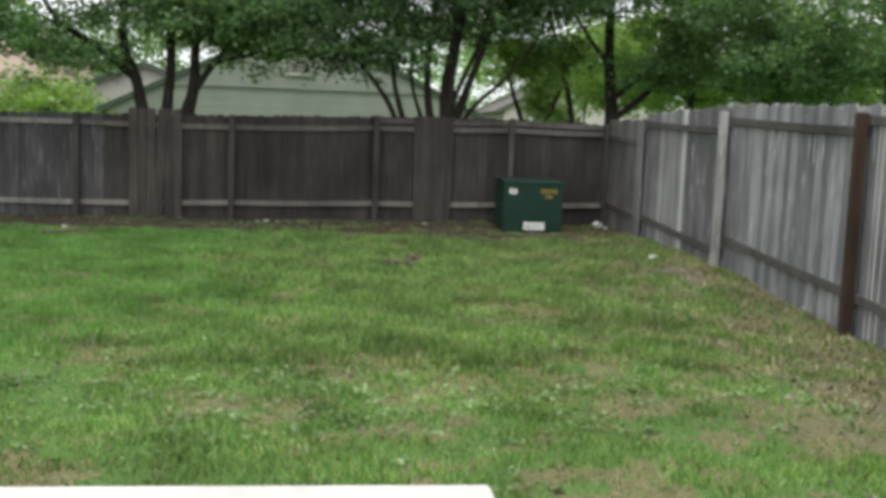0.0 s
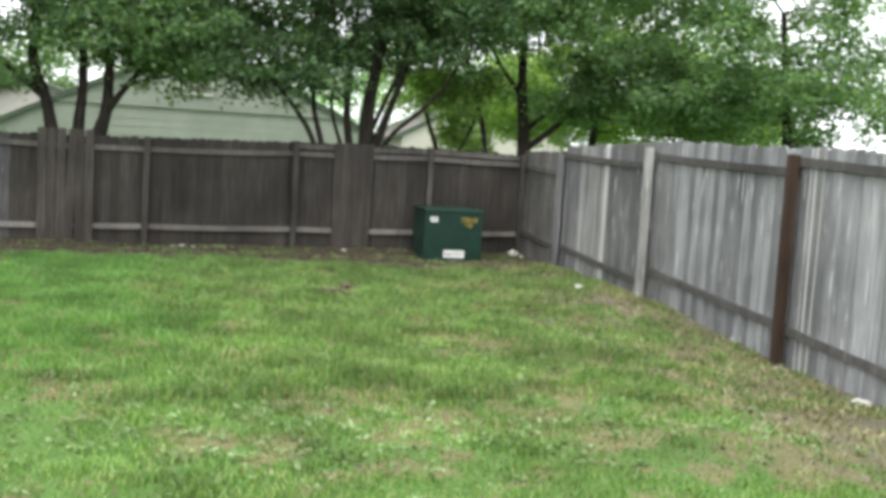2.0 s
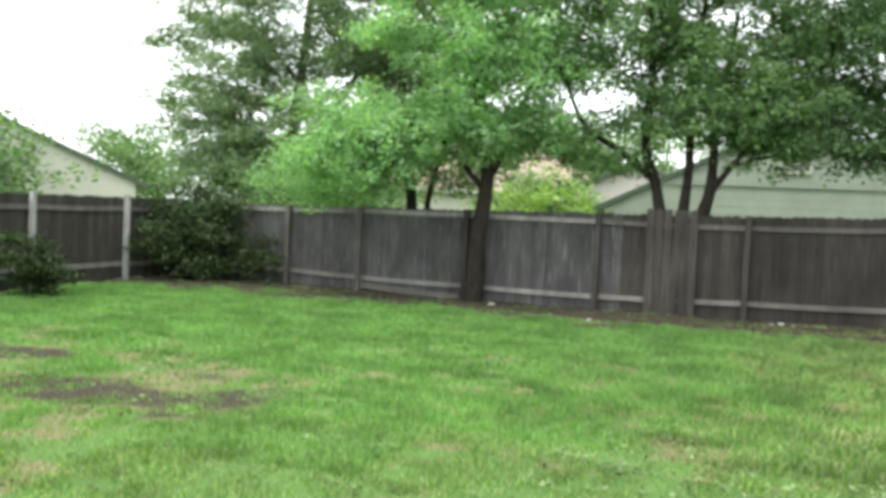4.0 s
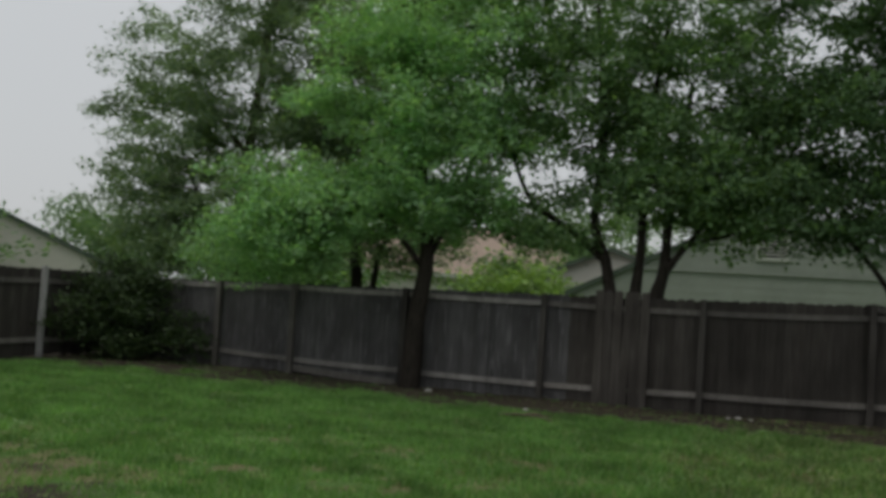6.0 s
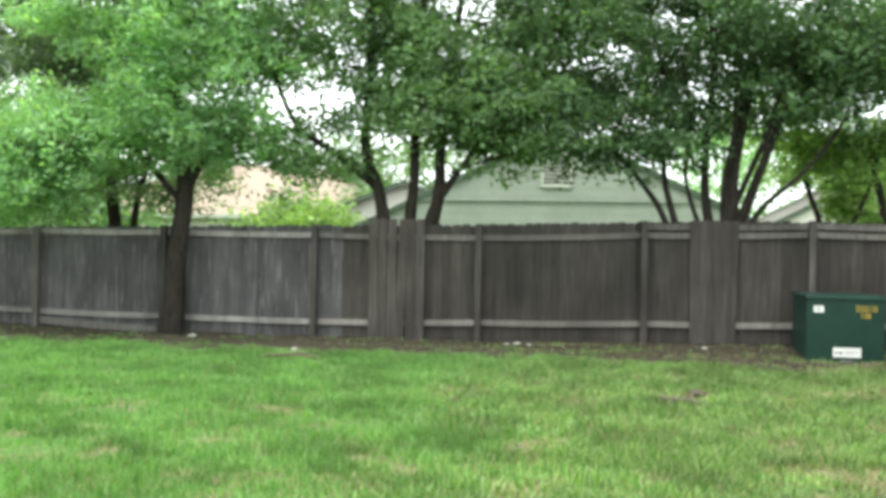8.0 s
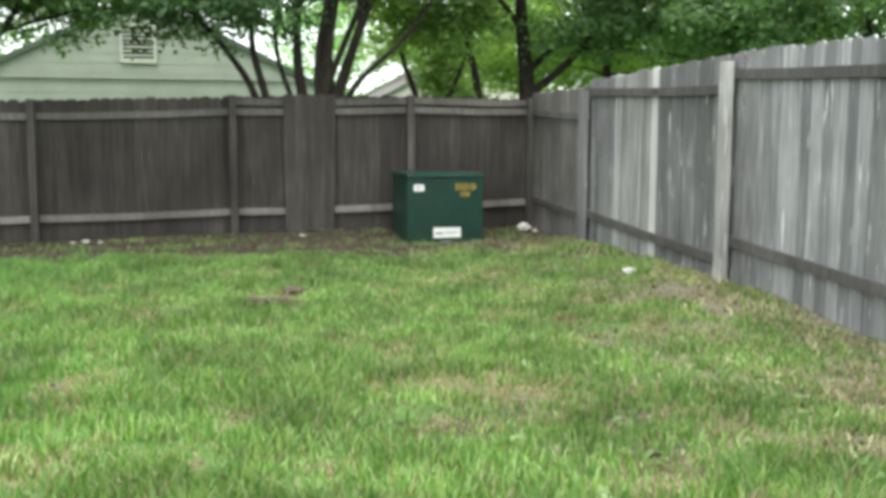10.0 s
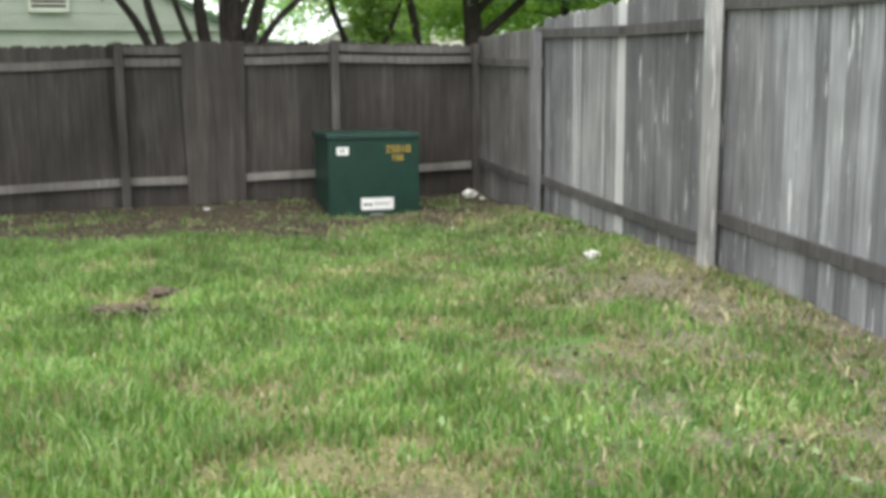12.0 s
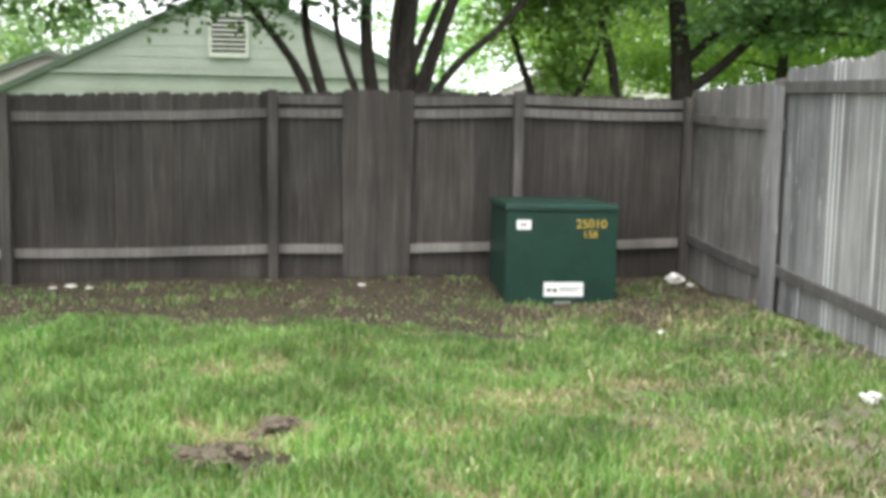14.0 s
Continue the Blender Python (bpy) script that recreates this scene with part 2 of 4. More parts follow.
def value_noise(x, y, scale, layer=0):
    """Smooth noise in 0..1 over the plan."""
    u, v = np.asarray(x) * scale + 100.0, np.asarray(y) * scale + 100.0
    i, j = np.floor(u).astype(int), np.floor(v).astype(int)
    fu, fv = u - i, v - j
    fu, fv = fu * fu * (3 - 2 * fu), fv * fv * (3 - 2 * fv)
    g = LATTICE[layer]
    a, b = g[i % 128, j % 128], g[(i + 1) % 128, j % 128]
    c, d = g[i % 128, (j + 1) % 128], g[(i + 1) % 128, (j + 1) % 128]
    return (a * (1 - fu) + b * fu) * (1 - fv) + (c * (1 - fu) + d * fu) * fv


def soil_at(x, y):
    """Bare trodden soil: along the fences and in worn spots."""
    n = value_noise(x, y, 1.3, 0) * 0.6 + value_noise(x, y, 3.7, 1) * 0.4
    back = smooth(-3.2, -1.6, y + (n - 0.5) * 2.0 - 0.35 * smooth(-3.0, -10.0, x))
    side = smooth(-2.5, -0.4, x + (n - 0.5) * 2.2) * 0.55
    worn = np.zeros_like(n)
    for cx, cy, rx, ry, k in ((-11.3, -10.4, 1.7, 0.9, 0.62), (-13.2, -9.4, 1.0, 0.4, 0.7), (-1.3, -9.5, 1.0, 2.0, 0.3), (-3.98, -5.25, 0.34, 0.22, 1.1), (-2.2, -11.6, 1.2, 0.8, 0.25), (-3.1, -9.3, 0.9, 0.8, 0.42), (-1.9, -7.6, 0.8, 0.9, 0.4)):
        d = np.sqrt(((x - cx) / rx) ** 2 + ((y - cy) / ry) ** 2)
        worn = np.maximum(worn, k * smooth(1.2, 0.3, d + (n - 0.5) * 1.6))
    yard = smooth(0.6, 0.1, x) * smooth(0.6, 0.1, y)
    return np.clip(np.maximum(np.maximum(back, side), worn), 0, 1) * yard


def dry_at(x, y):
    """Straw-coloured grass, in patches and towards the patio."""
    n = value_noise(x, y, 0.55, 2) * 0.24 + value_noise(x, y, 2.1, 1) * 0.32 + value_noise(x, y, 5.2, 0) * 0.44
    bias = 0.05 * smooth(-5.0, -10.0, y) * smooth(-7.0, -5.0, x) + 0.17 * smooth(-3.6, -1.2, x) * smooth(1.5, 0.3, x) * smooth(-3.0, -6.0, y) - 0.1 * smooth(-4.0, -2.0, y) + 0.12 * smooth(-8.5, -11.0, x) * smooth(-7.5, -9.5, y) + 0.06 * smooth(-5.5, -7.5, y) * smooth(-6.0, -3.5, x) * smooth(1.5, 0.3, x) - 0.08 * smooth(-6.0, -8.5, x) * smooth(-8.5, -6.5, y) - 0.04
    return np.clip(smooth(0.50, 0.82, n + bias), 0, 1) * 0.85


def axis(lo, hi, step, far):
    inner = np.arange(lo, hi + 1e-6, step)
    out = np.array([0.6, 1.5, 3, 6, 12, 25, 50, 100, 200, far])
    return np.concatenate([lo - out[::-1], inner, hi + out])


def build_ground():
    xs, ys = axis(-19.5, 1.5, 0.12, 500.0), axis(-20.0, 1.0, 0.12, 500.0)
    gx, gy = np.meshgrid(xs, ys, indexing="ij")
    z = ground_z(gx, gy)
    soil, dry = soil_at(gx, gy), dry_at(gx, gy)
    inner = (gx > XL) & (gx < 0.2) & (gy < 0.2) & (gy > -20)
    z = z + inner * (0.02 * (value_noise(gx, gy, 4.0, 1) - 0.5) + 0.015 * (value_noise(gx, gy, 7.0, 2) - 0.5))
    n, m = gx.shape
    verts = np.stack([gx, gy, z], -1).reshape(-1, 3)
    idx = np.arange(n * m).reshape(n, m)
    faces = np.stack([idx[:-1, :-1], idx[1:, :-1], idx[1:, 1:], idx[:-1, 1:]], -1).reshape(-1, 4)
    me = raw("ground", verts.tolist(), faces.tolist(), True)
    # pale dry soil by the side fence, coloured lighter as it lies unshaded
    pale = smooth(-3.4, -1.2, gx) * smooth(-2.2, -4.5, gy)
    for key, values in (("soil", soil), ("dry", dry), ("unshaded", pale)):
        a = me.attributes.new(key, "FLOAT", "POINT")
        a.data.foreach_set("value", values.reshape(-1).astype(np.float32))
    m_, nt, b = mat("lawn", 0.95, 0, 0.1)
    p = position(nt)
    fine, mid, big = noise_of(nt, p, 34, 5, 0.75), noise_of(nt, p, 9, 6, 0.75), noise_of(nt, p, 0.8, 3)
    green = ramp(nt, fine, [(0.3, (0.054, 0.105, 0.027)), (0.5, (0.10, 0.188, 0.05)), (0.72, (0.175, 0.282, 0.09))])
    green = mix(nt, 1.0, green, ramp(nt, big, [(0.3, grey(0.88)), (0.7, grey(1.14))]), "MULTIPLY")
    straw = ramp(nt, fine, [(0.3, (0.085, 0.085, 0.04)), (0.52, (0.19, 0.185, 0.092)), (0.75, (0.36, 0.34, 0.195))])
    # two soil colours: the first holds the tree shade, the second the open light
    soil_c = ramp(nt, fine, [(0.3, (0.026, 0.021, 0.015)), (0.55, (0.064, 0.054, 0.039)), (0.78, (0.15, 0.13, 0.098))])
    unshaded_c = ramp(nt, fine, [(0.3, (0.095, 0.085, 0.062)), (0.55, (0.205, 0.185, 0.14)), (0.78, (0.36, 0.33, 0.262))])
    at_dry, at_soil, at_unshaded = (nt.nodes.new("ShaderNodeAttribute") for _ in range(3))
    at_dry.attribute_name, at_soil.attribute_name, at_unshaded.attribute_name = "dry", "soil", "unshaded"
    soil_c = mix(nt, at_unshaded.outputs["Fac"], soil_c, unshaded_c)

    def broken(fac, k):
        s = nt.nodes.new("ShaderNodeMath")
        s.operation = "MULTIPLY_ADD"
        nt.links.new(mid, s.inputs[0])
        s.inputs[1].default_value = k
        nt.links.new(fac, s.inputs[2])
        return ramp(nt, s.outputs[0], [(0.5 * k + 0.2, grey(0)), (0.5 * k + 0.7, grey(1))])

    col = mix(nt, broken(at_dry.outputs["Fac"], 1.5), green, straw)
    col = mix(nt, broken(at_soil.outputs["Fac"], 1.0), col, soil_c)
    nt.links.new(col, b.inputs["Base Color"])
    bump(nt, b, fine, 0.8, 0.03)
    ob = part("ground", me, m_)
    tagged(ob, "lawn of green grass with dry patches and bare soil along the fence", "lawn", kind="structure")


build_ground()

# concrete patio in front of the house
PATIO_Y, PATIO_X = -12.86, -4.08
bm = box(-6.5, -19.5, -0.12, PATIO_X, PATIO_Y, 0.03, 0.012)
tagged(part("patio_slab", bm, CONCRETE), "pale concrete patio slab beside the lawn", "patio", kind="structure")
bm = box(-19.0, -21.0, -0.1, 1.2, -20.6, 3.2)
tagged(part("wall_south", bm, CREAM), "plain cream rear wall of the house", "wall", kind="structure")

# ---- fences ----
def picket_mesh(name, ear, lean, w=0.138, t=0.018):
    """A board of unit height with clipped corners, foot at the origin, its face towards -y."""
    h = w / 2
    prof = [(-h, 0), (h, 0), (h + lean * 0.3, 1 - ear), (h - 0.03 + lean, 1), (-h + 0.03 + lean, 1 - ear * 0.15), (-h + lean * 0.3, 1 - ear * 1.1)]
    n = len(prof)
    verts = [(x, y, z) for y in (0, t) for x, z in prof]
    faces = [tuple(range(n)), tuple(range(2 * n - 1, n - 1, -1))] + [(i, i + n, (i + 1) % n + n, (i + 1) % n) for i in range(n)]
    faces = [tuple(reversed(f)) if k > 1 else f for k, f in enumerate(faces)]
    return raw(name, verts, faces)


def picket_set(material, stem):
    out = []
    for ear, lean in ((0.012, 0.003), (0.016, -0.004), (0.009, 0.0), (0.019, 0.005)):
        me = picket_mesh(stem, ear, lean)
        me.materials.append(material)
        out.append(me)
    return out


def rail_mesh(p, q, h=0.085, t=0.038):
    """A rail between two points of the fence's own plane; it stands out towards -y."""
    (x0, z0), (x1, z1) = p, q
    verts, n = [], 7
    for i in range(n):
        f = i / (n - 1)
        sag = -0.012 * math.sin(math.pi * f) + random.uniform(-0.003, 0.003)
        x, z = x0 + (x1 - x0) * f, z0 + (z1 - z0) * f + sag
        verts += [(x, -t, z - h / 2), (x, -t, z + h / 2), (x, 0, z + h / 2), (x, 0, z - h / 2)]
    faces = [(0, 3, 2, 1), (4 * n - 4, 4 * n - 3, 4 * n - 2, 4 * n - 1)]
    for i in range(n - 1):
        a, b = 4 * i, 4 * i + 4
        faces += [(a + k, a + (k + 1) % 4, b + (k + 1) % 4, b + k) for k in range(4)]
    me = raw("rail", verts, faces)
    bm = bmesh.new()
    bm.from_mesh(me)
    bmesh.ops.recalc_face_normals(bm, faces=bm.faces)
    bm.to_mesh(me)
    bm.free()
    return me


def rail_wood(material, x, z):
    """Brown fence rails: lit tops coloured into the low ones, palest towards far end."""
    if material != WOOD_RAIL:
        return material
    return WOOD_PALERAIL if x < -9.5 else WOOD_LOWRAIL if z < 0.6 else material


def fence(ob, sets, runs, gnd, material_rail, skip=()):
    """runs: start, end along the fence and the board tops and rail heights at each; a rail pair per bay."""
    for x0, x1, top0, top1, rails in runs:
        count = max(1, round((x1 - x0) / 0.1375))
        step = (x1 - x0) / count
        for k in range(count):
            x = x0 + (k + 0.5) * step
            f = (x - x0) / (x1 - x0)
            top = top0 + (top1 - top0) * f + random.uniform(-0.013, 0.013)
            foot = gnd(x) + random.uniform(-0.03, 0.015)
            meshes = sets(x)
            p = part("picket", random.choice(meshes), None, ob)
            p.matrix_basis = Matrix.Translation((x, 0.007 * (k % 2) + random.uniform(0, 0.003), foot)) @ Matrix.Rotation(random.uniform(-0.0035, 0.0035), 4, "Y") @ Matrix.Rotation(random.uniform(-0.012, 0.012), 4, "Z") @ Matrix.Diagonal((random.uniform(1.03, 1.07) * step / 0.1375, 1, top - foot, 1))
        for a, b in rails:
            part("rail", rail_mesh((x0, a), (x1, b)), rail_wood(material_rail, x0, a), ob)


def post(ob, x, foot, top, material, w=0.09, lean=0.0, label=""):
    p = part("post", box(-w / 2, -0.092, 0, w / 2, -0.002, top - foot, 0.006), material, ob, label)
    p.matrix_basis = Matrix.Translation((x, -0.04, foot)) @ Matrix.Rotation(lean, 4, "Y")
    return p


BACK_TOP = [(-17.75, 1.55), (-15.8, 1.58), (-12.6, 1.645), (-9.7, 1.70), (-6.5, 1.76), (-5.0, 1.81), (-3.4, 1.86), (-2.3, 1.88), (0.0, 1.84)]
BACK_UP = [(-17.75, 1.50), (-15.2, 1.52), (-13.7, 1.56), (-11.5, 1.57), (-6.5, 1.56), (-4.08, 1.635), (-1.74, 1.68), (0, 1.67)]
BACK_LOW = [(-17.75, 0.34), (-15.2, 0.33), (-13.7, 0.275), (-11.5, 0.25), (-9.05, 0.23), (-6.5, 0.29), (-4.08, 0.34), (-1.74, 0.38), (0, 0.42)]
BACK_POSTS = [-17.68, -15.19, -13.65, -11.5, -9.05, -6.52, -4.08, -1.74, -0.05]
back = empty("fence", (0, 0, 0), label="weathered brown wooden picket fence along the lawn's end", category="fence")
back_set, bleached_set = picket_set(WOOD_BACK, "picket"), picket_set(WOOD_BACKPALE, "picket")
runs = []
for a, b in zip(BACK_POSTS[:-1], BACK_POSTS[1:]):
    rails = [(lerp_of(BACK_UP, a), lerp_of(BACK_UP, b)), (lerp_of(BACK_LOW, a), lerp_of(BACK_LOW, b))]
    if a > -4.5:
        rails.append((lerp_of(BACK_UP, a) + 0.125, lerp_of(BACK_UP, b) + 0.115))
    runs.append((a, b, lerp_of(BACK_TOP, a), lerp_of(BACK_TOP, b), rails))
fence(back, lambda x: bleached_set if x < -8.6 else back_set, runs, lambda x: float(ground_z(np.float64(x), np.float64(-0.05))) + 0.02, WOOD_RAIL)
for i, x in enumerate(BACK_POSTS):
    post(back, x, float(ground_z(np.float64(x), np.float64(-0.05))) - 0.05, lerp_of(BACK_TOP, x) + 0.01, WOOD_RAIL if x < -12 else WOOD_BPOST, 0.095, random.uniform(-0.008, 0.008))
# boards nailed over the rails where the trunks press against the fence
cover_set = picket_set(WOOD_COVER, "cover_board")
for x0, n, top in ((-3.355, 5, 1.87), (-8.13, 3, 1.83), (-7.715, 1, 1.83), (-7.55, 2, 1.83)):
    for k in range(n):
        x = x0 + k * (0.126 if n == 5 else 0.142)
        p = part("cover_board", cover_set[k % 4], None, back)
        foot = float(ground_z(np.float64(x), np.float64(-0.05)))
        p.matrix_basis = Matrix.Translation((x, -0.062 - 0.004 * (k % 2) - 0.012 * (n == 1), foot)) @ Matrix.Rotation(0.03 if n == 1 else 0.006 * (k - 1), 4, "Y") @ Matrix.Diagonal((1, 1, top - foot, 1))

part("kick_board", rail_mesh((-13.6, 0.13), (-11.6, 0.03), 0.11, 0.03), WOOD_RAIL, back, "sagging plank at the fence foot").location = (0, -0.045, 0)

# side fence on the right: bays that step, grey with flaked pale streaks
side = empty("fence", (0, 0, 0), -90.0, label="grey weathered wooden picket fence with pale flaked streaks", category="fence")
side_set, pale_set, streak_set = picket_set(WOOD_SIDE, "picket"), picket_set(WOOD_PALE, "picket"), picket_set(WOOD_STREAK, "picket")
corner_set, silver_set = picket_set(WOOD_CORNER, "picket"), picket_set(WOOD_SILVER, "picket")
PALE = ((3.82, 3.96),)
STREAKED = ((2.75, 3.75), (8.75, 9.05), (10.3, 10.45))


def side_boards(x):
    if any(a <= x <= b for a, b in PALE):
        return pale_set
    if any(a <= x <= b for a, b in STREAKED):
        return streak_set
    return corner_set if x < 2.12 else silver_set if x > 5.9 else side_set


def side_ground(x):
    return float(ground_z(np.float64(-0.05), np.float64(-x))) + 0.015


SIDE_RUNS = [
    (0.03, 2.12, 1.92, 1.93, [(1.66, 1.57), (0.48, 0.36)]),
    (2.12, 5.4, 2.0, 2.06, [(1.86, 1.75), (0.42, 0.24)]),
    (5.4, 8.62, 2.08, 2.0, [(1.885, 1.76), (0.44, 0.25)]),
    (8.62, 11.6, 2.01, 1.92, [(1.87, 1.73), (0.24, 0.06)]),
    (11.6, 14.8, 2.0, 1.90, [(1.80, 1.65), (0.2, 0.10)]),
    (14.8, 18.0, 1.95, 1.9, [(1.76, 1.7), (0.2, 0.15)]),
    (18.0, 20.6, 1.94, 1.9, [(1.74, 1.7), (0.2, 0.15)]),
]
fence(side, side_boards, SIDE_RUNS, side_ground, WOOD_SHADOWRAIL)
for x, top, m_, lb in ((2.12, 1.87, WOOD_SIDE, ""), (5.4, 1.99, WOOD_POST, "pale grey flaked post"), (8.62, 1.93, WOOD_RED, "red-brown post"), (11.6, 1.9, WOOD_POST, ""), (14.8, 1.9, WOOD_POST, ""), (18.0, 1.9, WOOD_POST, "")):
    post(side, x, side_ground(x) - 0.06, top, m_, 0.10, 0.0, lb)

# side fence on the left
left = empty("fence", (XL, 0, 0), 90.0, label="weathered grey-brown wooden picket fence behind bushes", category="fence")
LEFT_POSTS = [0.1, 1.85, 4.3, 6.75, 9.2, 11.65, 14.1, 16.5, 19.0, 20.6]
left_runs = [(-b, -a, 1.62, 1.62, [(1.40, 1.40), (0.36, 0.36)]) for a, b in zip(LEFT_POSTS[:-1], LEFT_POSTS[1:])]
fence(left, lambda x: back_set, left_runs, lambda x: float(ground_z(np.float64(XL), np.float64(x))) + 0.02, WOOD_RAIL)
for x in LEFT_POSTS:
    post(left, -x, float(ground_z(np.float64(XL), np.float64(-x))) - 0.05, 1.66, WOOD_POST)

# ---- transformer cabinet ----
def transformer():
    x0, x1, yf, yb = -2.03, -1.05, -1.2, -0.2
    z0 = float(ground_z(np.float64(-1.5), np.float64(-1.1))) - 0.05
    t = empty("transformer_cabinet", ((x0 + x1) / 2, (yf + yb) / 2, z0), label="dark green steel electrical transformer cabinet standing in the fence corner", category="electrical cabinet")
    w, d, h = (x1 - x0) / 2, (yb - yf) / 2, 0.91
    # black block stands in for the shaded gap beneath the cabinet
    part("base_shade_gap", box(-w + 0.03, -d + 0.035, -0.08, w - 0.03, d - 0.02, 0.045, 0.008), BLACK_INK_AND_SHADE, t)
    part("body", box(-w + 0.012, -d + 0.03, 0.04, w - 0.012, d, h - 0.05, 0.012), GREEN_METAL, t)
    part("door", box(-w, -d, 0.04, w, -d + 0.028, h - 0.055, 0.008), GREEN_METAL, t)
    lid = bmesh.new()
    prof = [(-d - 0.008, h - 0.05), (-d - 0.008, h - 0.012), (-d + 0.03, h + 0.01), (d + 0.01, h + 0.005), (d + 0.01, h - 0.05)]
    a = [lid.verts.new((-w - 0.008, y, z)) for y, z in prof]
    b = [lid.verts.new((w + 0.008, y, z)) for y, z in prof]
    lid.faces.new(a)
    lid.faces.new(b[::-1])
    for i in range(5):
        lid.faces.new((a[i], b[i], b[(i + 1) % 5], a[(i + 1) % 5]))
    bmesh.ops.recalc_face_normals(lid, faces=lid.faces)
    bmesh.ops.bevel(lid, geom=list(lid.edges), offset=0.008, segments=2, affect="EDGES")
    part("lid", lid, GREEN_SHADE, t)
    s = part("sticker", box(-0.40, -d - 0.003, 0.70, -0.275, -d - 0.0005, 0.782), WHITE_STICKER, t, "small white sticker")
    for u in (-0.365, -0.335):
        part("printed_mark", box(u, -d - 0.005, 0.725, u + 0.015, -d - 0.0032, 0.76), BLACK_INK_AND_SHADE, s)
    s = part("warning_label", box(-0.15, -d - 0.004, 0.115, 0.20, -d - 0.0005, 0.24), WHITE_STICKER, t, "white warning label")
    for u0, u1, v0, v1 in ((-0.125, -0.085, 0.16, 0.185), (-0.07, -0.035, 0.155, 0.185), (-0.01, 0.17, 0.185, 0.191), (-0.01, 0.15, 0.165, 0.171)):
        part("printed_mark", box(u0, -d - 0.006, v0, u1, -d - 0.0042, v1), BLACK_INK_AND_SHADE, s)
    for text, px, pz, size in (("25010", 0.12, 0.715, 0.11), ("158", 0.18, 0.63, 0.09)):
        cu = bpy.data.curves.new("painted_number", "FONT")
        cu.body, cu.size, cu.extrude, cu.offset = text, size, 0.0015, 0.0
        tmp = new("tmp", cu)
        me = bpy.data.meshes.new_from_object(tmp.evaluated_get(bpy.context.evaluated_depsgraph_get()))
        bpy.data.objects.remove(tmp)
        o = part("painted_number", me, YELLOW_PAINT, t, "yellow painted number")
        o.matrix_basis = Matrix.Translation((px, -d - 0.002, pz)) @ Matrix.Rotation(radians(90), 4, "X")
    hasp = bmesh.new()
    box(-0.06, -d - 0.02, 0.02, 0.09, -d - 0.001, 0.075, 0.004, hasp)
    box(-0.04, -d - 0.035, -0.06, -0.015, -d - 0.015, 0.03, 0.003, hasp)
    box(0.03, -d - 0.035, -0.06, 0.055, -d - 0.015, 0.03, 0.003, hasp)
    part("lock_hasp", hasp, STEEL, t, "steel lock hasp")
    return t


transformer()

# ---- trees ----
class Tubes:
    """Tapered round limbs, gathered into one mesh."""
    def __init__(self):
        self.v, self.f = [], []

    def limb(self, pts, r0, r1, sides=7):
        pts = [Vector(p) for p in pts]
        base = len(self.v)
        for i, p in enumerate(pts):
            d = (pts[min(i + 1, len(pts) - 1)] - pts[max(i - 1, 0)]).normalized()
            side_ = d.cross(Vector((0.31, 0.95, 0.05))).normalized()
            up = d.cross(side_)
            r = r0 + (r1 - r0) * i / (len(pts) - 1)
            for k in range(sides):
                a = 2 * math.pi * k / sides
                rr = r * (1 + 0.1 * math.sin(3 * a + i))
                self.v.append(tuple(p + side_ * (rr * math.cos(a)) + up * (rr * math.sin(a))))
        for i in range(len(pts) - 1):
            for k in range(sides):
                a, b = base + i * sides, base + (i + 1) * sides
                self.f.append((a + k, a + (k + 1) % sides, b + (k + 1) % sides, b + k))
        self.f.append(tuple(base + len(pts) * sides - sides + k for k in range(sides)))

    def mesh(self, name):
        return raw(name, self.v, self.f, True)


def bend(p, q, r, wob=0.12, n=6, lift=0.0):
    p, q = Vector(p), Vector(q)
    out = []
    length = (q - p).length
    j1 = Vector((r.normal(), r.normal(), r.normal() * 0.4)) * wob * length * 0.5
    for i in range(n):
        f = i / (n - 1)
        out.append(p.lerp(q, f) + j1 * math.sin(math.pi * f) + Vector((0, 0, lift * math.sin(math.pi * f))))
    return out


def leaf_mesh(name, centres, r, spread, per, size, droop=0.3, flat=0.6):
    """Pointed leaves in sprays round the given centres; each leaf a folded four-cornered blade."""
    c = np.repeat(np.asarray(centres), per, axis=0)
    n = len(c)
    pos = c + r.normal(size=(n, 3)) * np.array([spread, spread, spread * flat])
    d = r.normal(size=(n, 3))
    d[:, 2] = d[:, 2] * 0.5 - droop
    d /= np.linalg.norm(d, axis=1, keepdims=True)
    u = np.cross(d, r.normal(size=(n, 3)))
    u /= np.linalg.norm(u, axis=1, keepdims=True) + 1e-9
    w = np.cross(d, u)
    s = (size * r.uniform(0.6, 1.35, n))[:, None]
    v = np.empty((n, 4, 3))
    v[:, 0] = pos - d * s * 0.5
    v[:, 1] = pos + u * s * 0.27 + w * s * 0.08
    v[:, 2] = pos + d * s * 0.55
    v[:, 3] = pos - u * s * 0.27 + w * s * 0.08
    me = bpy.data.meshes.new(name)
    me.vertices.add(4 * n)
    me.vertices.foreach_set("co", v.reshape(-1))
    me.loops.add(4 * n)
    me.loops.foreach_set("vertex_index", np.arange(4 * n, dtype=np.int32))
    me.polygons.add(n)
    me.polygons.foreach_set("loop_start", np.arange(0, 4 * n, 4, dtype=np.int32))
    me.update(calc_edges=True)
    return me


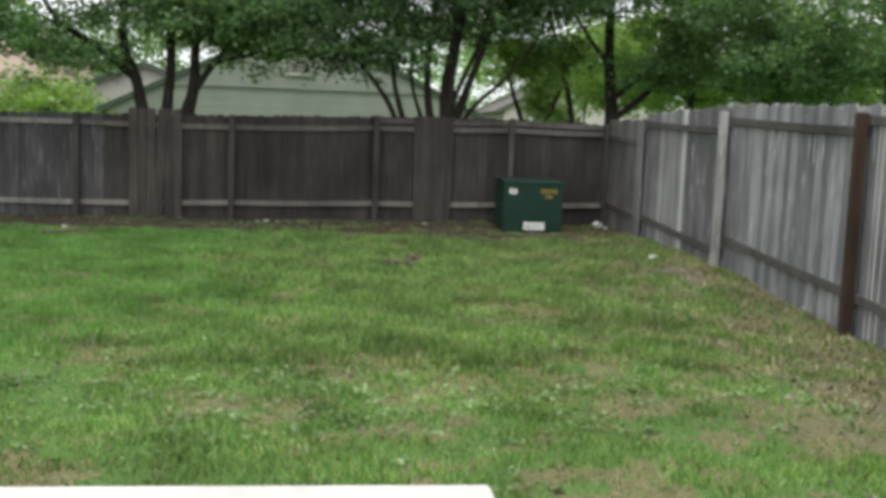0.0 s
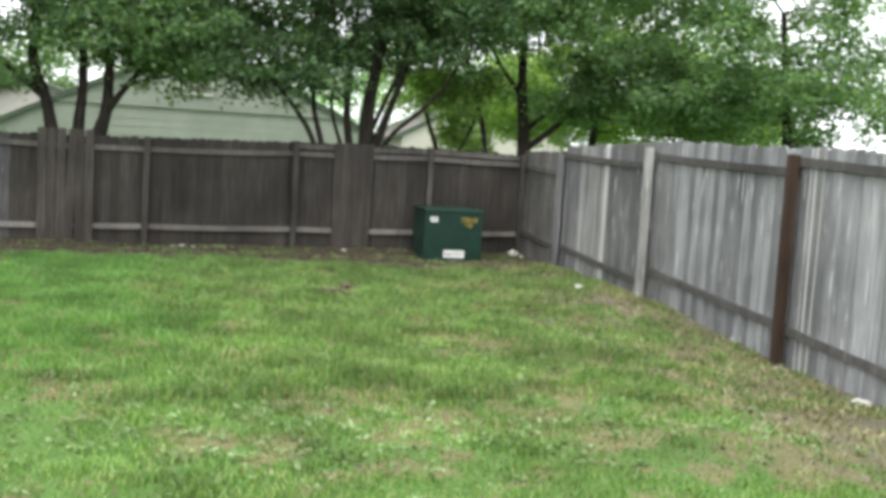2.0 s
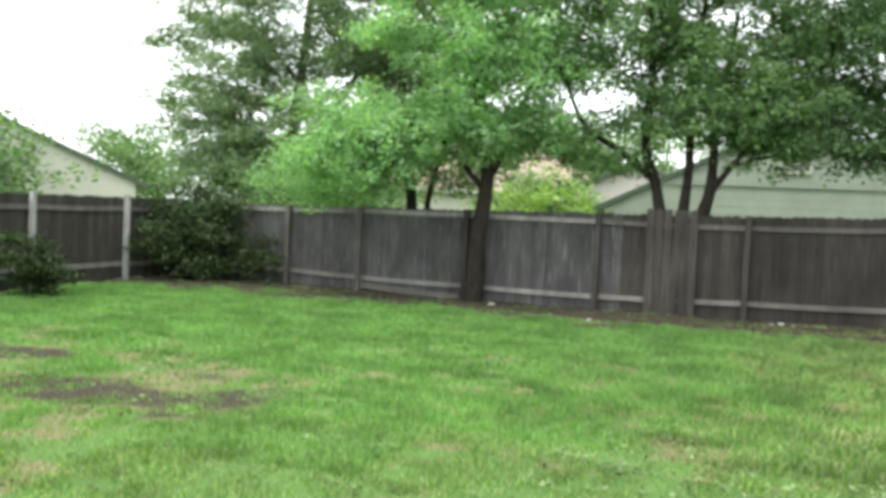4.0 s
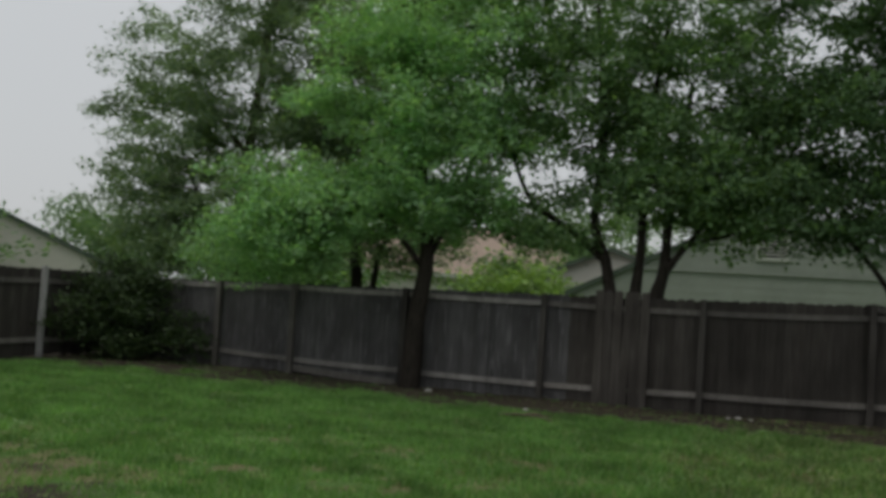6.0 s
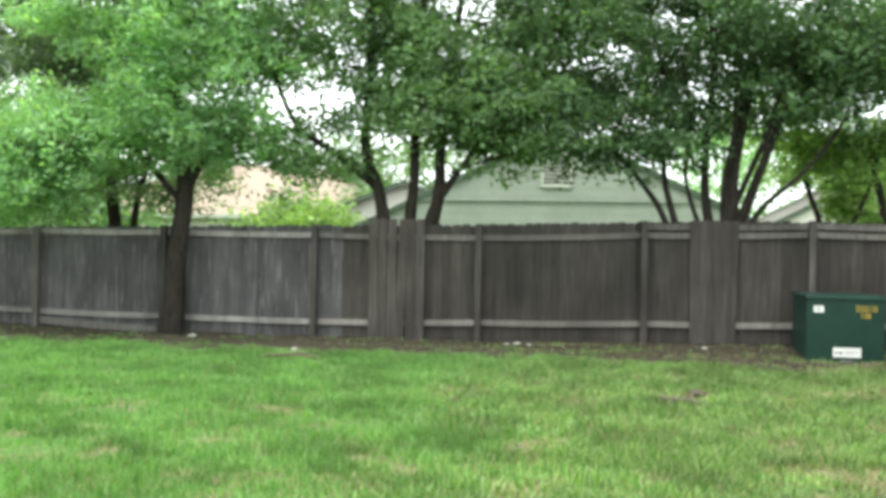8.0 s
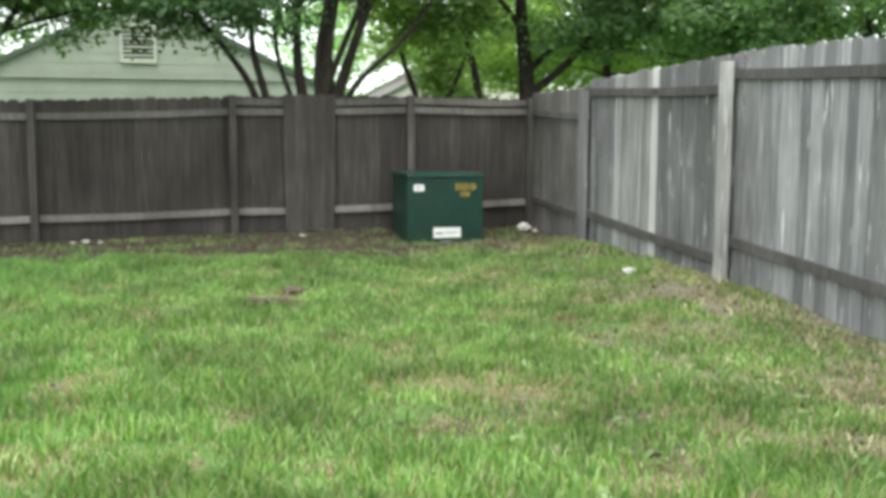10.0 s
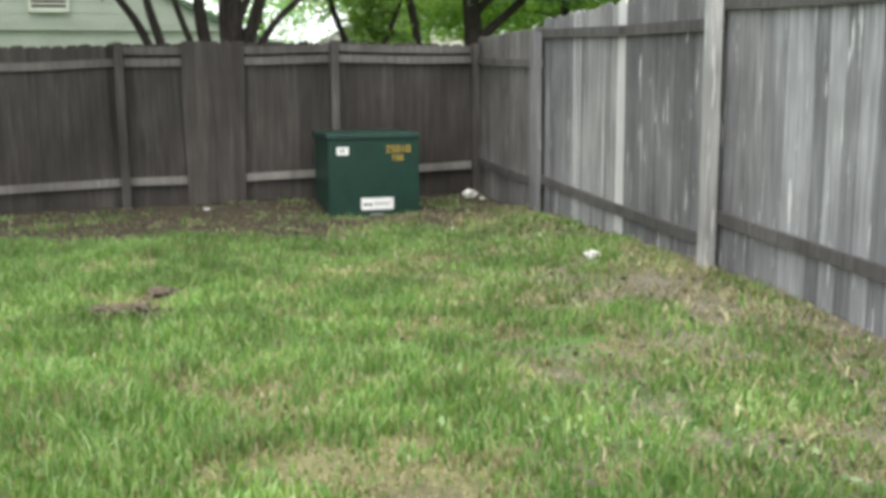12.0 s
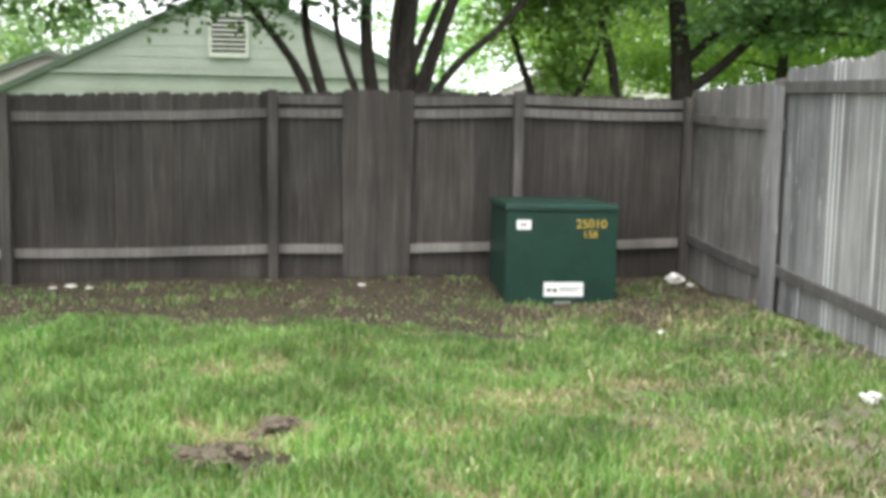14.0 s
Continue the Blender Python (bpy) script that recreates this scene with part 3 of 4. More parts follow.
def curve_through(pts, n=4):
    """Smooth line through the points."""
    p = [Vector(q) for q in pts]
    p = [p[0] * 2 - p[1]] + p + [p[-1] * 2 - p[-2]]
    out = []
    for i in range(1, len(p) - 2):
        for k in range(n):
            t = k / n
            a, b, c, d = p[i - 1], p[i], p[i + 1], p[i + 2]
            out.append(0.5 * (2 * b + (c - a) * t + (2 * a - 5 * b + 4 * c - d) * t * t + (3 * b - a - 3 * c + d) * t ** 3))
    return out + [p[-2]]


def tree(name, label, base, stems, blobs, leaf, bark, seed, size=0.094, spread=0.165, per=56, droop=0.3, category="tree", flat=0.5, twigs=3):
    """stems: (points, radius at foot), in the place's own metres; blobs: (centre, radii, sprays) that the crown fills unevenly."""
    r = np.random.default_rng(seed)
    t = empty(name, base, label=label, category=category, group="trees behind the houses" if base[1] > 10 else "trees and bushes round the yard")
    tubes, nodes = Tubes(), []
    o = Vector(base)
    for pts, rad in stems:
        pts = curve_through([Vector(p) - o for p in pts])
        m = len(pts) - 1
        tubes.limb(pts, rad, rad * 0.3, 8)
        nodes += [(p, rad * (1 - 0.7 * i / m)) for i, p in enumerate(pts) if p.z > 1.5 or i > m * 0.4]
    centres = []
    for (cx, cy, cz), (rx, ry, rz), count in blobs:
        for _ in range(max(3, count // 8)):
            d = r.normal(size=3)
            d /= np.linalg.norm(d)
            k = r.uniform(0.1, 1.0) ** 0.45 * (1 + 0.16 * r.normal())
            bough = np.array((cx - o.x + d[0] * rx * k, cy - o.y + d[1] * ry * k, cz - o.z + d[2] * rz * k))
            wide = min(0.42, 0.42 * max(rx, 0.5)) * spread / 0.19
            for _ in range(8):
                q = bough + r.normal(size=3) * np.array((wide, wide, wide * 0.45))
                q[2] -= 0.25 * abs(q[0] - bough[0])
                centres.append(tuple(q))
    for i, c in enumerate(centres):
        if i % twigs:
            continue
        c = Vector(c)
        cand = [q for q in nodes if q[0].z < c.z + 0.5] or nodes
        p, rad = min(cand, key=lambda q: (q[0] - c).length)
        if (p - c).length > 3.0:
            continue
        pts = bend(p, c, r, 0.16, 5, 0.1)
        rb = min(rad * 0.45, 0.03)
        tubes.limb(pts, rb, 0.004, 5)
        if i % (twigs * 3) == 0:
            nodes += [(q, rb * 0.8) for q in pts[2:4]]
    part("trunk", tubes.mesh("trunk"), bark, t)
    part("crown", leaf_mesh("crown", centres, r, spread, per, size, droop, flat), leaf, t)
    return t


def trees():
    # in front of the fence: one straight trunk, a light crown
    tree("tree", "slim light-green leafy tree growing against the fence", (-11.2, -0.3, 0),
         [([(-11.25, -0.3, -0.1), (-11.2, -0.3, 1.0), (-11.08, -0.28, 2.3), (-11.3, -0.3, 4.0), (-11.5, -0.4, 6.5)], 0.19),
          ([(-11.1, -0.28, 2.0), (-11.9, -0.5, 2.9), (-13.0, -0.8, 3.6)], 0.06), ([(-11.1, -0.28, 2.1), (-10.6, -0.2, 3.2), (-10.2, -0.2, 4.6)], 0.06), ([(-11.2, -0.3, 2.6), (-12.1, -0.5, 4.0), (-12.6, -0.6, 5.2)], 0.06)],
         [((-11.6, -0.6, 4.4), (1.7, 1.3, 1.4), 310), ((-13.0, -0.9, 3.0), (1.5, 0.9, 0.7), 230), ((-11.3, -0.4, 3.1), (1.1, 0.8, 0.55), 150), ((-11.2, -0.3, 6.3), (1.8, 1.4, 1.4), 290), ((-13.9, -0.7, 2.35), (0.9, 0.6, 0.4), 90), ((-10.5, -0.2, 5.0), (0.8, 0.8, 0.9), 70), ((-10.3, -0.3, 3.3), (0.6, 0.6, 0.4), 40)],
         LEAF_LIGHT, BARK, 3)
    # three stems behind the boarded stretch
    tree("tree", "three-stemmed green tree rising behind the boarded fence", (-7.7, 0.3, 0),
         [([(-7.85, 0.3, 0), (-8.0, 0.3, 1.5), (-8.15, 0.3, 2.3), (-8.35, 0.25, 3.0), (-8.3, 0.3, 4.6), (-8.5, 0.3, 6.5)], 0.13),
          ([(-8.2, 0.3, 2.35), (-8.75, 0.2, 2.8), (-9.4, 0.1, 3.25), (-9.75, 0.1, 3.95), (-10.1, 0.1, 4.9)], 0.07), ([(-9.1, 0.15, 3.05), (-9.6, 0.1, 3.25), (-10.2, 0.0, 3.6)], 0.035),
          ([(-7.65, 0.32, 0), (-7.65, 0.32, 1.6), (-7.58, 0.3, 2.6), (-7.6, 0.3, 4.2), (-7.3, 0.3, 6.4)], 0.12),
          ([(-7.45, 0.35, 0), (-7.33, 0.33, 1.6), (-7.2, 0.3, 2.2), (-7.15, 0.3, 3.2), (-6.9, 0.3, 5.2)], 0.15),
          ([(-7.22, 0.3, 2.1), (-6.95, 0.25, 2.5), (-6.65, 0.2, 2.9), (-6.2, 0.2, 3.7)], 0.07), ([(-6.85, 0.25, 2.62), (-6.4, 0.2, 2.75), (-5.7, 0.1, 2.95)], 0.035)],
         [((-7.9, 0.3, 5.0), (2.2, 1.5, 1.3), 350), ((-9.6, 0.0, 4.5), (1.0, 0.8, 0.5), 55), ((-6.3, 0.1, 3.7), (1.3, 1.1, 0.75), 220), ((-7.5, 0.3, 3.8), (1.0, 0.7, 0.5), 70), ((-7.6, 0.4, 6.9), (2.4, 1.6, 1.3), 310), ((-9.3, 0.1, 2.95), (1.1, 0.6, 0.4), 70), ((-8.35, 0.2, 3.5), (0.5, 0.5, 0.35), 30), ((-6.2, 0.1, 3.1), (0.9, 0.6, 0.25), 50), ((-5.7, 0.2, 4.9), (1.0, 1.0, 1.0), 140), ((-9.7, 0.2, 6.2), (1.0, 1.0, 0.9), 70)],
         LEAF, BARK, 7)
    # many thin stems fanning out
    # its shaded crown is painted through the darker leaf colour
    tree("tree", "many-stemmed spreading green tree behind the fence", (-3.0, 0.4, 0),
         [([(-2.85, 0.4, 0), (-2.85, 0.4, 1.8), (-2.8, 0.4, 2.6), (-2.6, 0.4, 4.0), (-2.3, 0.4, 6.0)], 0.17),
          ([(-2.9, 0.4, 1.3), (-3.15, 0.38, 1.9), (-3.2, 0.35, 2.8), (-3.1, 0.35, 4.2), (-3.2, 0.4, 5.6)], 0.09),
          ([(-3.3, 0.38, 0.6), (-3.62, 0.36, 1.8), (-3.8, 0.35, 2.6), (-3.75, 0.3, 3.6), (-4.0, 0.3, 4.8)], 0.065),
          ([(-3.4, 0.38, 0.6), (-3.75, 0.36, 1.8), (-4.1, 0.3, 2.4), (-4.6, 0.25, 2.95), (-5.2, 0.2, 3.8)], 0.06),
          ([(-2.75, 0.4, 1.5), (-2.6, 0.38, 2.1), (-2.3, 0.35, 2.9), (-1.9, 0.3, 4.0), (-1.4, 0.3, 5.2)], 0.09),
          ([(-2.7, 0.4, 1.5), (-2.35, 0.36, 2.1), (-1.8, 0.3, 2.6), (-1.3, 0.25, 3.3), (-1.0, 0.2, 4.2)], 0.05),
          ([(-2.8, 0.4, 2.0), (-2.2, 0.3, 3.4), (-1.5, 0.2, 4.6)], 0.05),
          ([(-2.9, 0.36, 1.5), (-2.95, 0.25, 2.4), (-2.8, 0.1, 3.4), (-2.9, 0.0, 4.6)], 0.05),
          ([(-2.7, 0.36, 1.6), (-2.45, 0.2, 2.5), (-2.3, 0.0, 3.4), (-1.9, -0.2, 4.6)], 0.045),
          ([(-3.2, 0.36, 1.6), (-3.5, 0.2, 2.5), (-3.45, 0.0, 3.4), (-3.7, -0.2, 4.6)], 0.04)],
         [((-3.3, 0.5, 4.9), (2.6, 1.6, 1.2), 440), ((-4.8, 0.2, 3.6), (1.2, 0.9, 0.55), 130), ((-1.9, 0.4, 4.2), (1.5, 1.0, 0.75), 160), ((-3.2, 0.5, 6.7), (2.6, 1.7, 1.3), 420), ((-3.3, 0.5, 3.7), (1.2, 0.6, 0.35), 40), ((-4.1, 0.1, 3.0), (0.9, 0.5, 0.25), 60)],
         LEAF_DARK, BARK, 11)
    # behind the corner
    tree("tree", "yellow-green sapling behind the fence corner", (-1.0, 2.2, 0),
         [([(-1.0, 2.2, 0), (-1.1, 2.2, 1.6), (-1.4, 2.2, 2.6), (-1.6, 2.2, 3.6)], 0.07), ([(-1.0, 2.2, 1.2), (-0.5, 2.1, 2.3), (-0.2, 2.1, 3.4)], 0.05)],
         [((-1.1, 2.2, 3.1), (0.9, 0.7, 0.7), 90), ((-0.6, 2.6, 2.2), (0.4, 0.5, 0.5), 40)], LEAF_YELLOW, BARK, 13)
    tree("tree", "slim dark-stemmed tree behind the fence corner", (-0.25, 2.0, 0),
         [([(-0.2, 2.0, 0), (-0.22, 2.0, 1.9), (-0.4, 2.0, 2.8), (-0.7, 2.0, 3.8), (-0.9, 2.0, 5.0)], 0.075)],
         [((-0.8, 1.9, 4.6), (1.4, 1.2, 0.9), 170), ((-0.5, 2.0, 3.2), (0.6, 0.6, 0.4), 35)], LEAF, BARK, 14)
    tree("tree", "tall dark green tree behind the fence corner", (0.55, 2.0, 0),
         [([(0.6, 2.0, 0), (0.58, 2.0, 2.0), (0.48, 2.0, 3.4), (0.45, 2.0, 5.6)], 0.17), ([(0.55, 2.0, 2.3), (1.3, 1.8, 3.0), (2.2, 1.5, 3.7)], 0.06), ([(0.55, 2.0, 1.9), (1.2, 1.8, 2.5), (1.9, 1.6, 3.4), (2.6, 1.2, 4.6)], 0.075), ([(0.5, 2.0, 3.0), (-0.2, 1.8, 3.8), (-0.8, 1.6, 4.8)], 0.05)],
         [((2.0, 1.4, 4.4), (2.2, 1.7, 1.4), 310), ((0.3, 1.7, 4.9), (1.7, 1.4, 0.9), 150), ((3.4, 0.9, 3.2), (1.8, 1.4, 0.7), 250), ((2.2, 0.6, 6.3), (2.8, 1.9, 1.4), 280), ((1.6, 1.8, 3.0), (0.8, 0.8, 0.4), 60)],
         LEAF, BARK, 17)
    tree("tree", "light green tree beyond the side fence", (3.6, 6.0, 0),
         [([(3.6, 6.0, 0), (3.6, 6.0, 2.0), (3.8, 6.0, 4.4)], 0.15)],
         [((2.6, 6.0, 3.6), (2.2, 1.5, 1.0), 120), ((4.4, 5.4, 4.6), (2.4, 1.7, 1.6), 170), ((5.8, 4.4, 2.9), (1.9, 1.4, 1.1), 200)], LEAF_YELLOW, BARK, 19, 0.12, 0.24)
    tree("bush", "bright green bushes beyond the fence corner", (1.5, 8.0, 0),
         [([(1.5, 8.0, 0), (1.5, 8.0, 1.0), (1.6, 8.0, 2.4)], 0.06), ([(1.5, 8.0, 0.1), (0.6, 8.0, 1.2), (0.2, 8.0, 2.4)], 0.05)],
         [((1.2, 8.0, 3.2), (1.8, 1.2, 0.8), 90), ((4.2, 8.0, 3.0), (1.6, 1.2, 1.1), 160)], LEAF_YELLOW, BARK, 21, 0.12, 0.24, category="bush")
    tree("tree", "green tree hanging over the side fence", (4.6, -1.0, 0),
         [([(4.6, -1.0, 0), (4.6, -1.0, 2.2), (4.3, -1.0, 4.6)], 0.16)],
         [((4.4, -1.2, 4.4), (1.9, 1.8, 1.5), 280), ((3.4, -0.6, 3.2), (1.0, 1.0, 0.6), 90), ((5.6, -1.6, 3.0), (1.4, 1.4, 0.8), 140)], LEAF, BARK, 20)
    # behind the left end
    tree("tree", "dark dusty-green tree behind the fence", (-13.5, 2.4, 0),
         [([(-13.6, 2.4, 0), (-13.6, 2.4, 1.9), (-13.9, 2.4, 4.0), (-14.0, 2.4, 6.0)], 0.15), ([(-13.3, 2.4, 0), (-13.2, 2.4, 1.9), (-12.6, 2.3, 3.8)], 0.1)],
         [((-13.9, 2.4, 4.4), (1.7, 1.3, 1.5), 240), ((-13.2, 2.4, 6.6), (1.9, 1.4, 1.4), 230), ((-13.0, 2.6, 2.6), (1.5, 0.8, 0.5), 90)], LEAF_BLUE, BARK, 23)
    tree("tree", "tall grey-green tree behind the far corner", (-17.0, 3.2, 0),
         [([(-17.0, 3.2, 0), (-17.0, 3.2, 2.2), (-16.8, 3.2, 4.6), (-16.4, 3.2, 8.0)], 0.2), ([(-17, 3.2, 1.6), (-17.8, 3.1, 3.2), (-18.6, 3.0, 4.8)], 0.08), ([(-17.0, 3.2, 2.4), (-15.8, 3.1, 3.8), (-14.8, 3.0, 5.6)], 0.09), ([(-16.8, 3.2, 4.4), (-17.8, 3.0, 5.6), (-18.6, 3.0, 7.0)], 0.06)],
         [((-17.6, 3.0, 4.2), (2.2, 1.6, 1.5), 230), ((-17.0, 3.0, 6.3), (2.6, 1.8, 1.6), 240), ((-16.2, 3.0, 8.4), (2.2, 1.7, 1.3), 260), ((-17.4, 2.6, 2.6), (2.3, 1.1, 0.9), 240), ((-18.7, 2.9, 3.8), (1.6, 1.2, 1.6), 150), ((-19.2, 2.8, 6.0), (1.4, 1.0, 1.5), 110), ((-15.4, 2.4, 3.0), (1.3, 0.9, 0.9), 130), ((-15.0, 2.9, 5.4), (1.2, 1.2, 1.6), 170)],
         LEAF_BLUE, BARK_GREY, 29)
    tree("bush", "blossoming pale green shrub behind the fence", (-15.2, 0.9, 0),
         [([(-15.2, 0.9, 0), (-15.2, 0.9, 1.2), (-15.0, 0.9, 2.0)], 0.04), ([(-15.2, 0.9, 0.2), (-15.7, 0.9, 1.4), (-15.9, 0.8, 2.2)], 0.03)],
         [((-15.2, 0.7, 2.2), (1.1, 0.7, 0.6), 130), ((-14.6, 0.6, 2.8), (0.7, 0.5, 0.4), 50)], LEAF_LIGHT, BARK, 30, 0.085, 0.15, 40, category="bush")
    # bushes in the corner; tree shade is put into their leaf colour
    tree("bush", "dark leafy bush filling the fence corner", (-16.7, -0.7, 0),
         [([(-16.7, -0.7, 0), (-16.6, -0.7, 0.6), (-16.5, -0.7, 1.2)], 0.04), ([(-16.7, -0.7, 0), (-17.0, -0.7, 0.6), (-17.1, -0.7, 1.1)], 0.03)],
         [((-16.8, -0.7, 0.8), (0.9, 0.55, 0.7), 120), ((-15.9, -0.35, 0.6), (0.6, 0.3, 0.5), 45), ((-17.2, -1.3, 1.1), (0.45, 0.7, 0.6), 60), ((-16.6, -0.5, 1.6), (0.7, 0.4, 0.4), 55), ((-17.0, -0.6, 1.4), (0.6, 0.4, 0.5), 50)], LEAF_SHADED, BARK, 31, 0.08, 0.14, 40, category="bush")
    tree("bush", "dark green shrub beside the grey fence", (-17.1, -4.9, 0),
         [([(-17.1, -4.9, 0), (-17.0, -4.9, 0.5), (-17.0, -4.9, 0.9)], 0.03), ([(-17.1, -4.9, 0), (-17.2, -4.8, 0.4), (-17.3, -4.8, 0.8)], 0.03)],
         [((-17.1, -4.9, 0.65), (0.5, 0.55, 0.6), 110)], LEAF_SHADED, BARK, 37, 0.075, 0.10, 36, category="bush")
    # beyond the houses
    far = ((-17, 34, 6.5, LEAF), (-24, 30, 6, LEAF_LIGHT), (-15.0, 17, 2.7, LEAF_BLUE), (-13.7, 15, 2.5, LEAF_YELLOW), (6, 26, 8, LEAF), (0.5, 30, 9, LEAF_LIGHT), (12, 15, 7, LEAF_DARK), (-34, 20, 5, LEAF), (-29.5, 5.0, 4.4, LEAF), (-9, 42, 9, LEAF), (-20, 12, 4.0, LEAF), (-24.5, 16, 4.6, LEAF), (-12.5, 24, 5.6, LEAF))
    for i, (x, y, h, leaf) in enumerate(far):
        tree("tree" if h > 3.5 else "bush", "leafy green tree far behind the houses" if h > 3.5 else "bright yellow-green shrub behind the fence", (x, y, 0),
             [([(x, y, 0), (x + 0.1, y, h * 0.35), (x + 0.2, y, h * 0.75)], 0.16)],
             [((x, y, h * 0.62), (h * 0.42, h * 0.4, h * 0.4), 170), ((x + h * 0.2, y, h * 0.45), (h * 0.3, h * 0.3, h * 0.3), 60)], leaf, BARK, 41 + i, 0.2, 0.34, 30, category="tree" if h > 3.5 else "bush")


trees()

# ---- houses ----
def gable_house(label, x, y, half, eave, ridge, depth, wall_m, roof_m, lap=0.22, vent=None, rz=0.0, eaves=0.35):
    """Gable end faces -y; lapped boards, fascia, roof slabs."""
    h = empty("house", (x, y, 0), rz, label=label, category="house")
    bm = bmesh.new()
    a = [bm.verts.new(p) for p in ((-half, 0, 0), (half, 0, 0), (half, 0, eave), (0, 0, ridge), (-half, 0, eave))]
    b = [bm.verts.new((v.co.x, depth, v.co.z)) for v in a]
    bm.faces.new(a)
    bm.faces.new(b[::-1])
    for i in range(5):
        bm.faces.new((a[(i + 1) % 5], a[i], b[i], b[(i + 1) % 5]))
    bmesh.ops.recalc_face_normals(bm, faces=bm.faces)
    part("wall", bm, wall_m, h)
    if lap:
        z = eave - 1.2
        while z < ridge - 0.1:
            w = half if z + lap < eave else half * (ridge - z - 0.02) / (ridge - eave)
            w2 = half if z + lap < eave else half * max(ridge - z - lap, 0.02) / (ridge - eave)
            bb = bmesh.new()
            v = [bb.verts.new(p) for p in ((-w, -0.016, z), (w, -0.016, z), (w2, -0.008, z + lap), (-w2, -0.008, z + lap), (-w, 0.0, z), (w, 0.0, z))]
            bb.faces.new((v[0], v[1], v[2], v[3]))
            bb.faces.new((v[4], v[5], v[1], v[0]))
            part("siding_board", bb, wall_m, h)
            z += lap
    if lap:
        part("belt_board", box(-half * 0.72, -0.075, eave + 0.66, half * 0.68, -0.022, eave + 0.72, 0.004), wall_m, h)
    slope = math.atan2(ridge - eave, half)
    for s in (-1, 1):
        L = math.hypot(half, ridge - eave) + 0.45
        r = part("roof", box(0, -eaves, 0.0, L, depth + eaves, 0.06, 0.01), roof_m, h)
        r.matrix_basis = Matrix.Translation((0, 0, ridge + 0.03)) @ (Matrix.Rotation(slope, 4, "Y") if s > 0 else Matrix.Rotation(math.pi, 4, "Z") @ Matrix.Translation((0, -depth, 0)) @ Matrix.Rotation(slope, 4, "Y"))
        f = part("fascia", box(0.02, -eaves - 0.028, -0.09, L, -eaves - 0.003, 0.055, 0.004), TRIM_DARK, h, "dark fascia board")
        f.matrix_basis = Matrix.Translation((0, 0, ridge + 0.03)) @ (Matrix.Rotation(slope, 4, "Y") if s > 0 else Matrix.Diagonal((-1, 1, 1, 1)) @ Matrix.Rotation(slope, 4, "Y"))
    if vent:
        vx, vz, vw, vh = vent
        v = part("gable_vent", box(vx - vw / 2, -0.05, vz, vx + vw / 2, -0.03, vz + vh), DARK_INSIDE, h, "white louvred gable vent")
        for q in ((vx - vw / 2 - 0.05, vz - 0.05, vx - vw / 2 + 0.015, vz + vh + 0.05), (vx + vw / 2 - 0.015, vz - 0.05, vx + vw / 2 + 0.05, vz + vh + 0.05),
                  (vx - vw / 2 + 0.016, vz - 0.06, vx + vw / 2 - 0.016, vz + 0.01), (vx - vw / 2 + 0.016, vz + vh - 0.01, vx + vw / 2 - 0.016, vz + vh + 0.05)):
            part("vent_frame", box(q[0], -0.085, q[1], q[2], -0.052, q[3], 0.004), VENT_WHITE, v)
        n = 9
        for k in range(n):
            sl = part("slat", box(-vw / 2 + 0.016, -0.02, -0.004, vw / 2 - 0.016, 0.02, 0.004), VENT_WHITE, v)
            sl.matrix_basis = Matrix.Translation((vx, -0.072, vz + 0.03 + k * (vh - 0.05) / (n - 1))) @ Matrix.Rotation(radians(40), 4, "X")
    return h


def hip_house(label, x0, x1, y0, y1, eave, ridge, wall_m, roof_m):
    """Low house under a hipped roof."""
    h = empty("house", ((x0 + x1) / 2, (y0 + y1) / 2, 0), label=label, category="house")
    w, d = (x1 - x0) / 2, (y1 - y0) / 2
    part("wall", box(-w, -d, 0, w, d, eave - 0.01), wall_m, h)
    bm = bmesh.new()
    e = 0.4
    v = [bm.verts.new(p) for p in ((-w - e, -d - e, eave), (w + e, -d - e, eave), (w + e, d + e, eave), (-w - e, d + e, eave), (-w + d, 0, ridge), (w - d, 0, ridge))]
    for f in ((0, 1, 5, 4), (1, 2, 5), (2, 3, 4, 5), (3, 0, 4), (3, 2, 1, 0)):
        bm.faces.new([v[k] for k in f])
    part("roof", bm, roof_m, h)
    part("fascia", box(-w - e, -d - e - 0.025, eave - 0.15, w + e, -d - e - 0.002, eave + 0.02, 0.004), VENT_WHITE, h)
    return h


gable_house("pale green lap-sided house gable with a louvred vent behind the fence", -5.8, 13.5, 5.6, 2.05, 4.75, 10.0, SIDING, SHINGLE_GREY, 0.25, (-0.12, 3.17, 0.78, 0.88), 0.0, 0.08)
gable_house("low grey-roofed house with a dark fascia behind the trees", -11.6, 20.0, 3.9, 2.1, 3.6, 3.4, CREAM, SHINGLE_GREY, 0, None, 0.0, 0.25)
hip_house("distant house with a tan shingle roof behind the trees", -27.0, -13.0, 24.0, 33.0, 2.5, 4.9, CREAM, SHINGLE_TAN)
gable_house("cream neighbouring house gable beyond the side fence", -30.3, 8.0, 4.3, 2.1, 4.0, 9.0, CREAM, SHINGLE_TAN, 0, None, 38.0, 0.1)
gable_house("pale house wall seen through the leaves", 5.3, 22.0, 3.4, 2.6, 4.4, 8.0, CREAM, SHINGLE_GREY, 0, None, 0.0, 0.1)


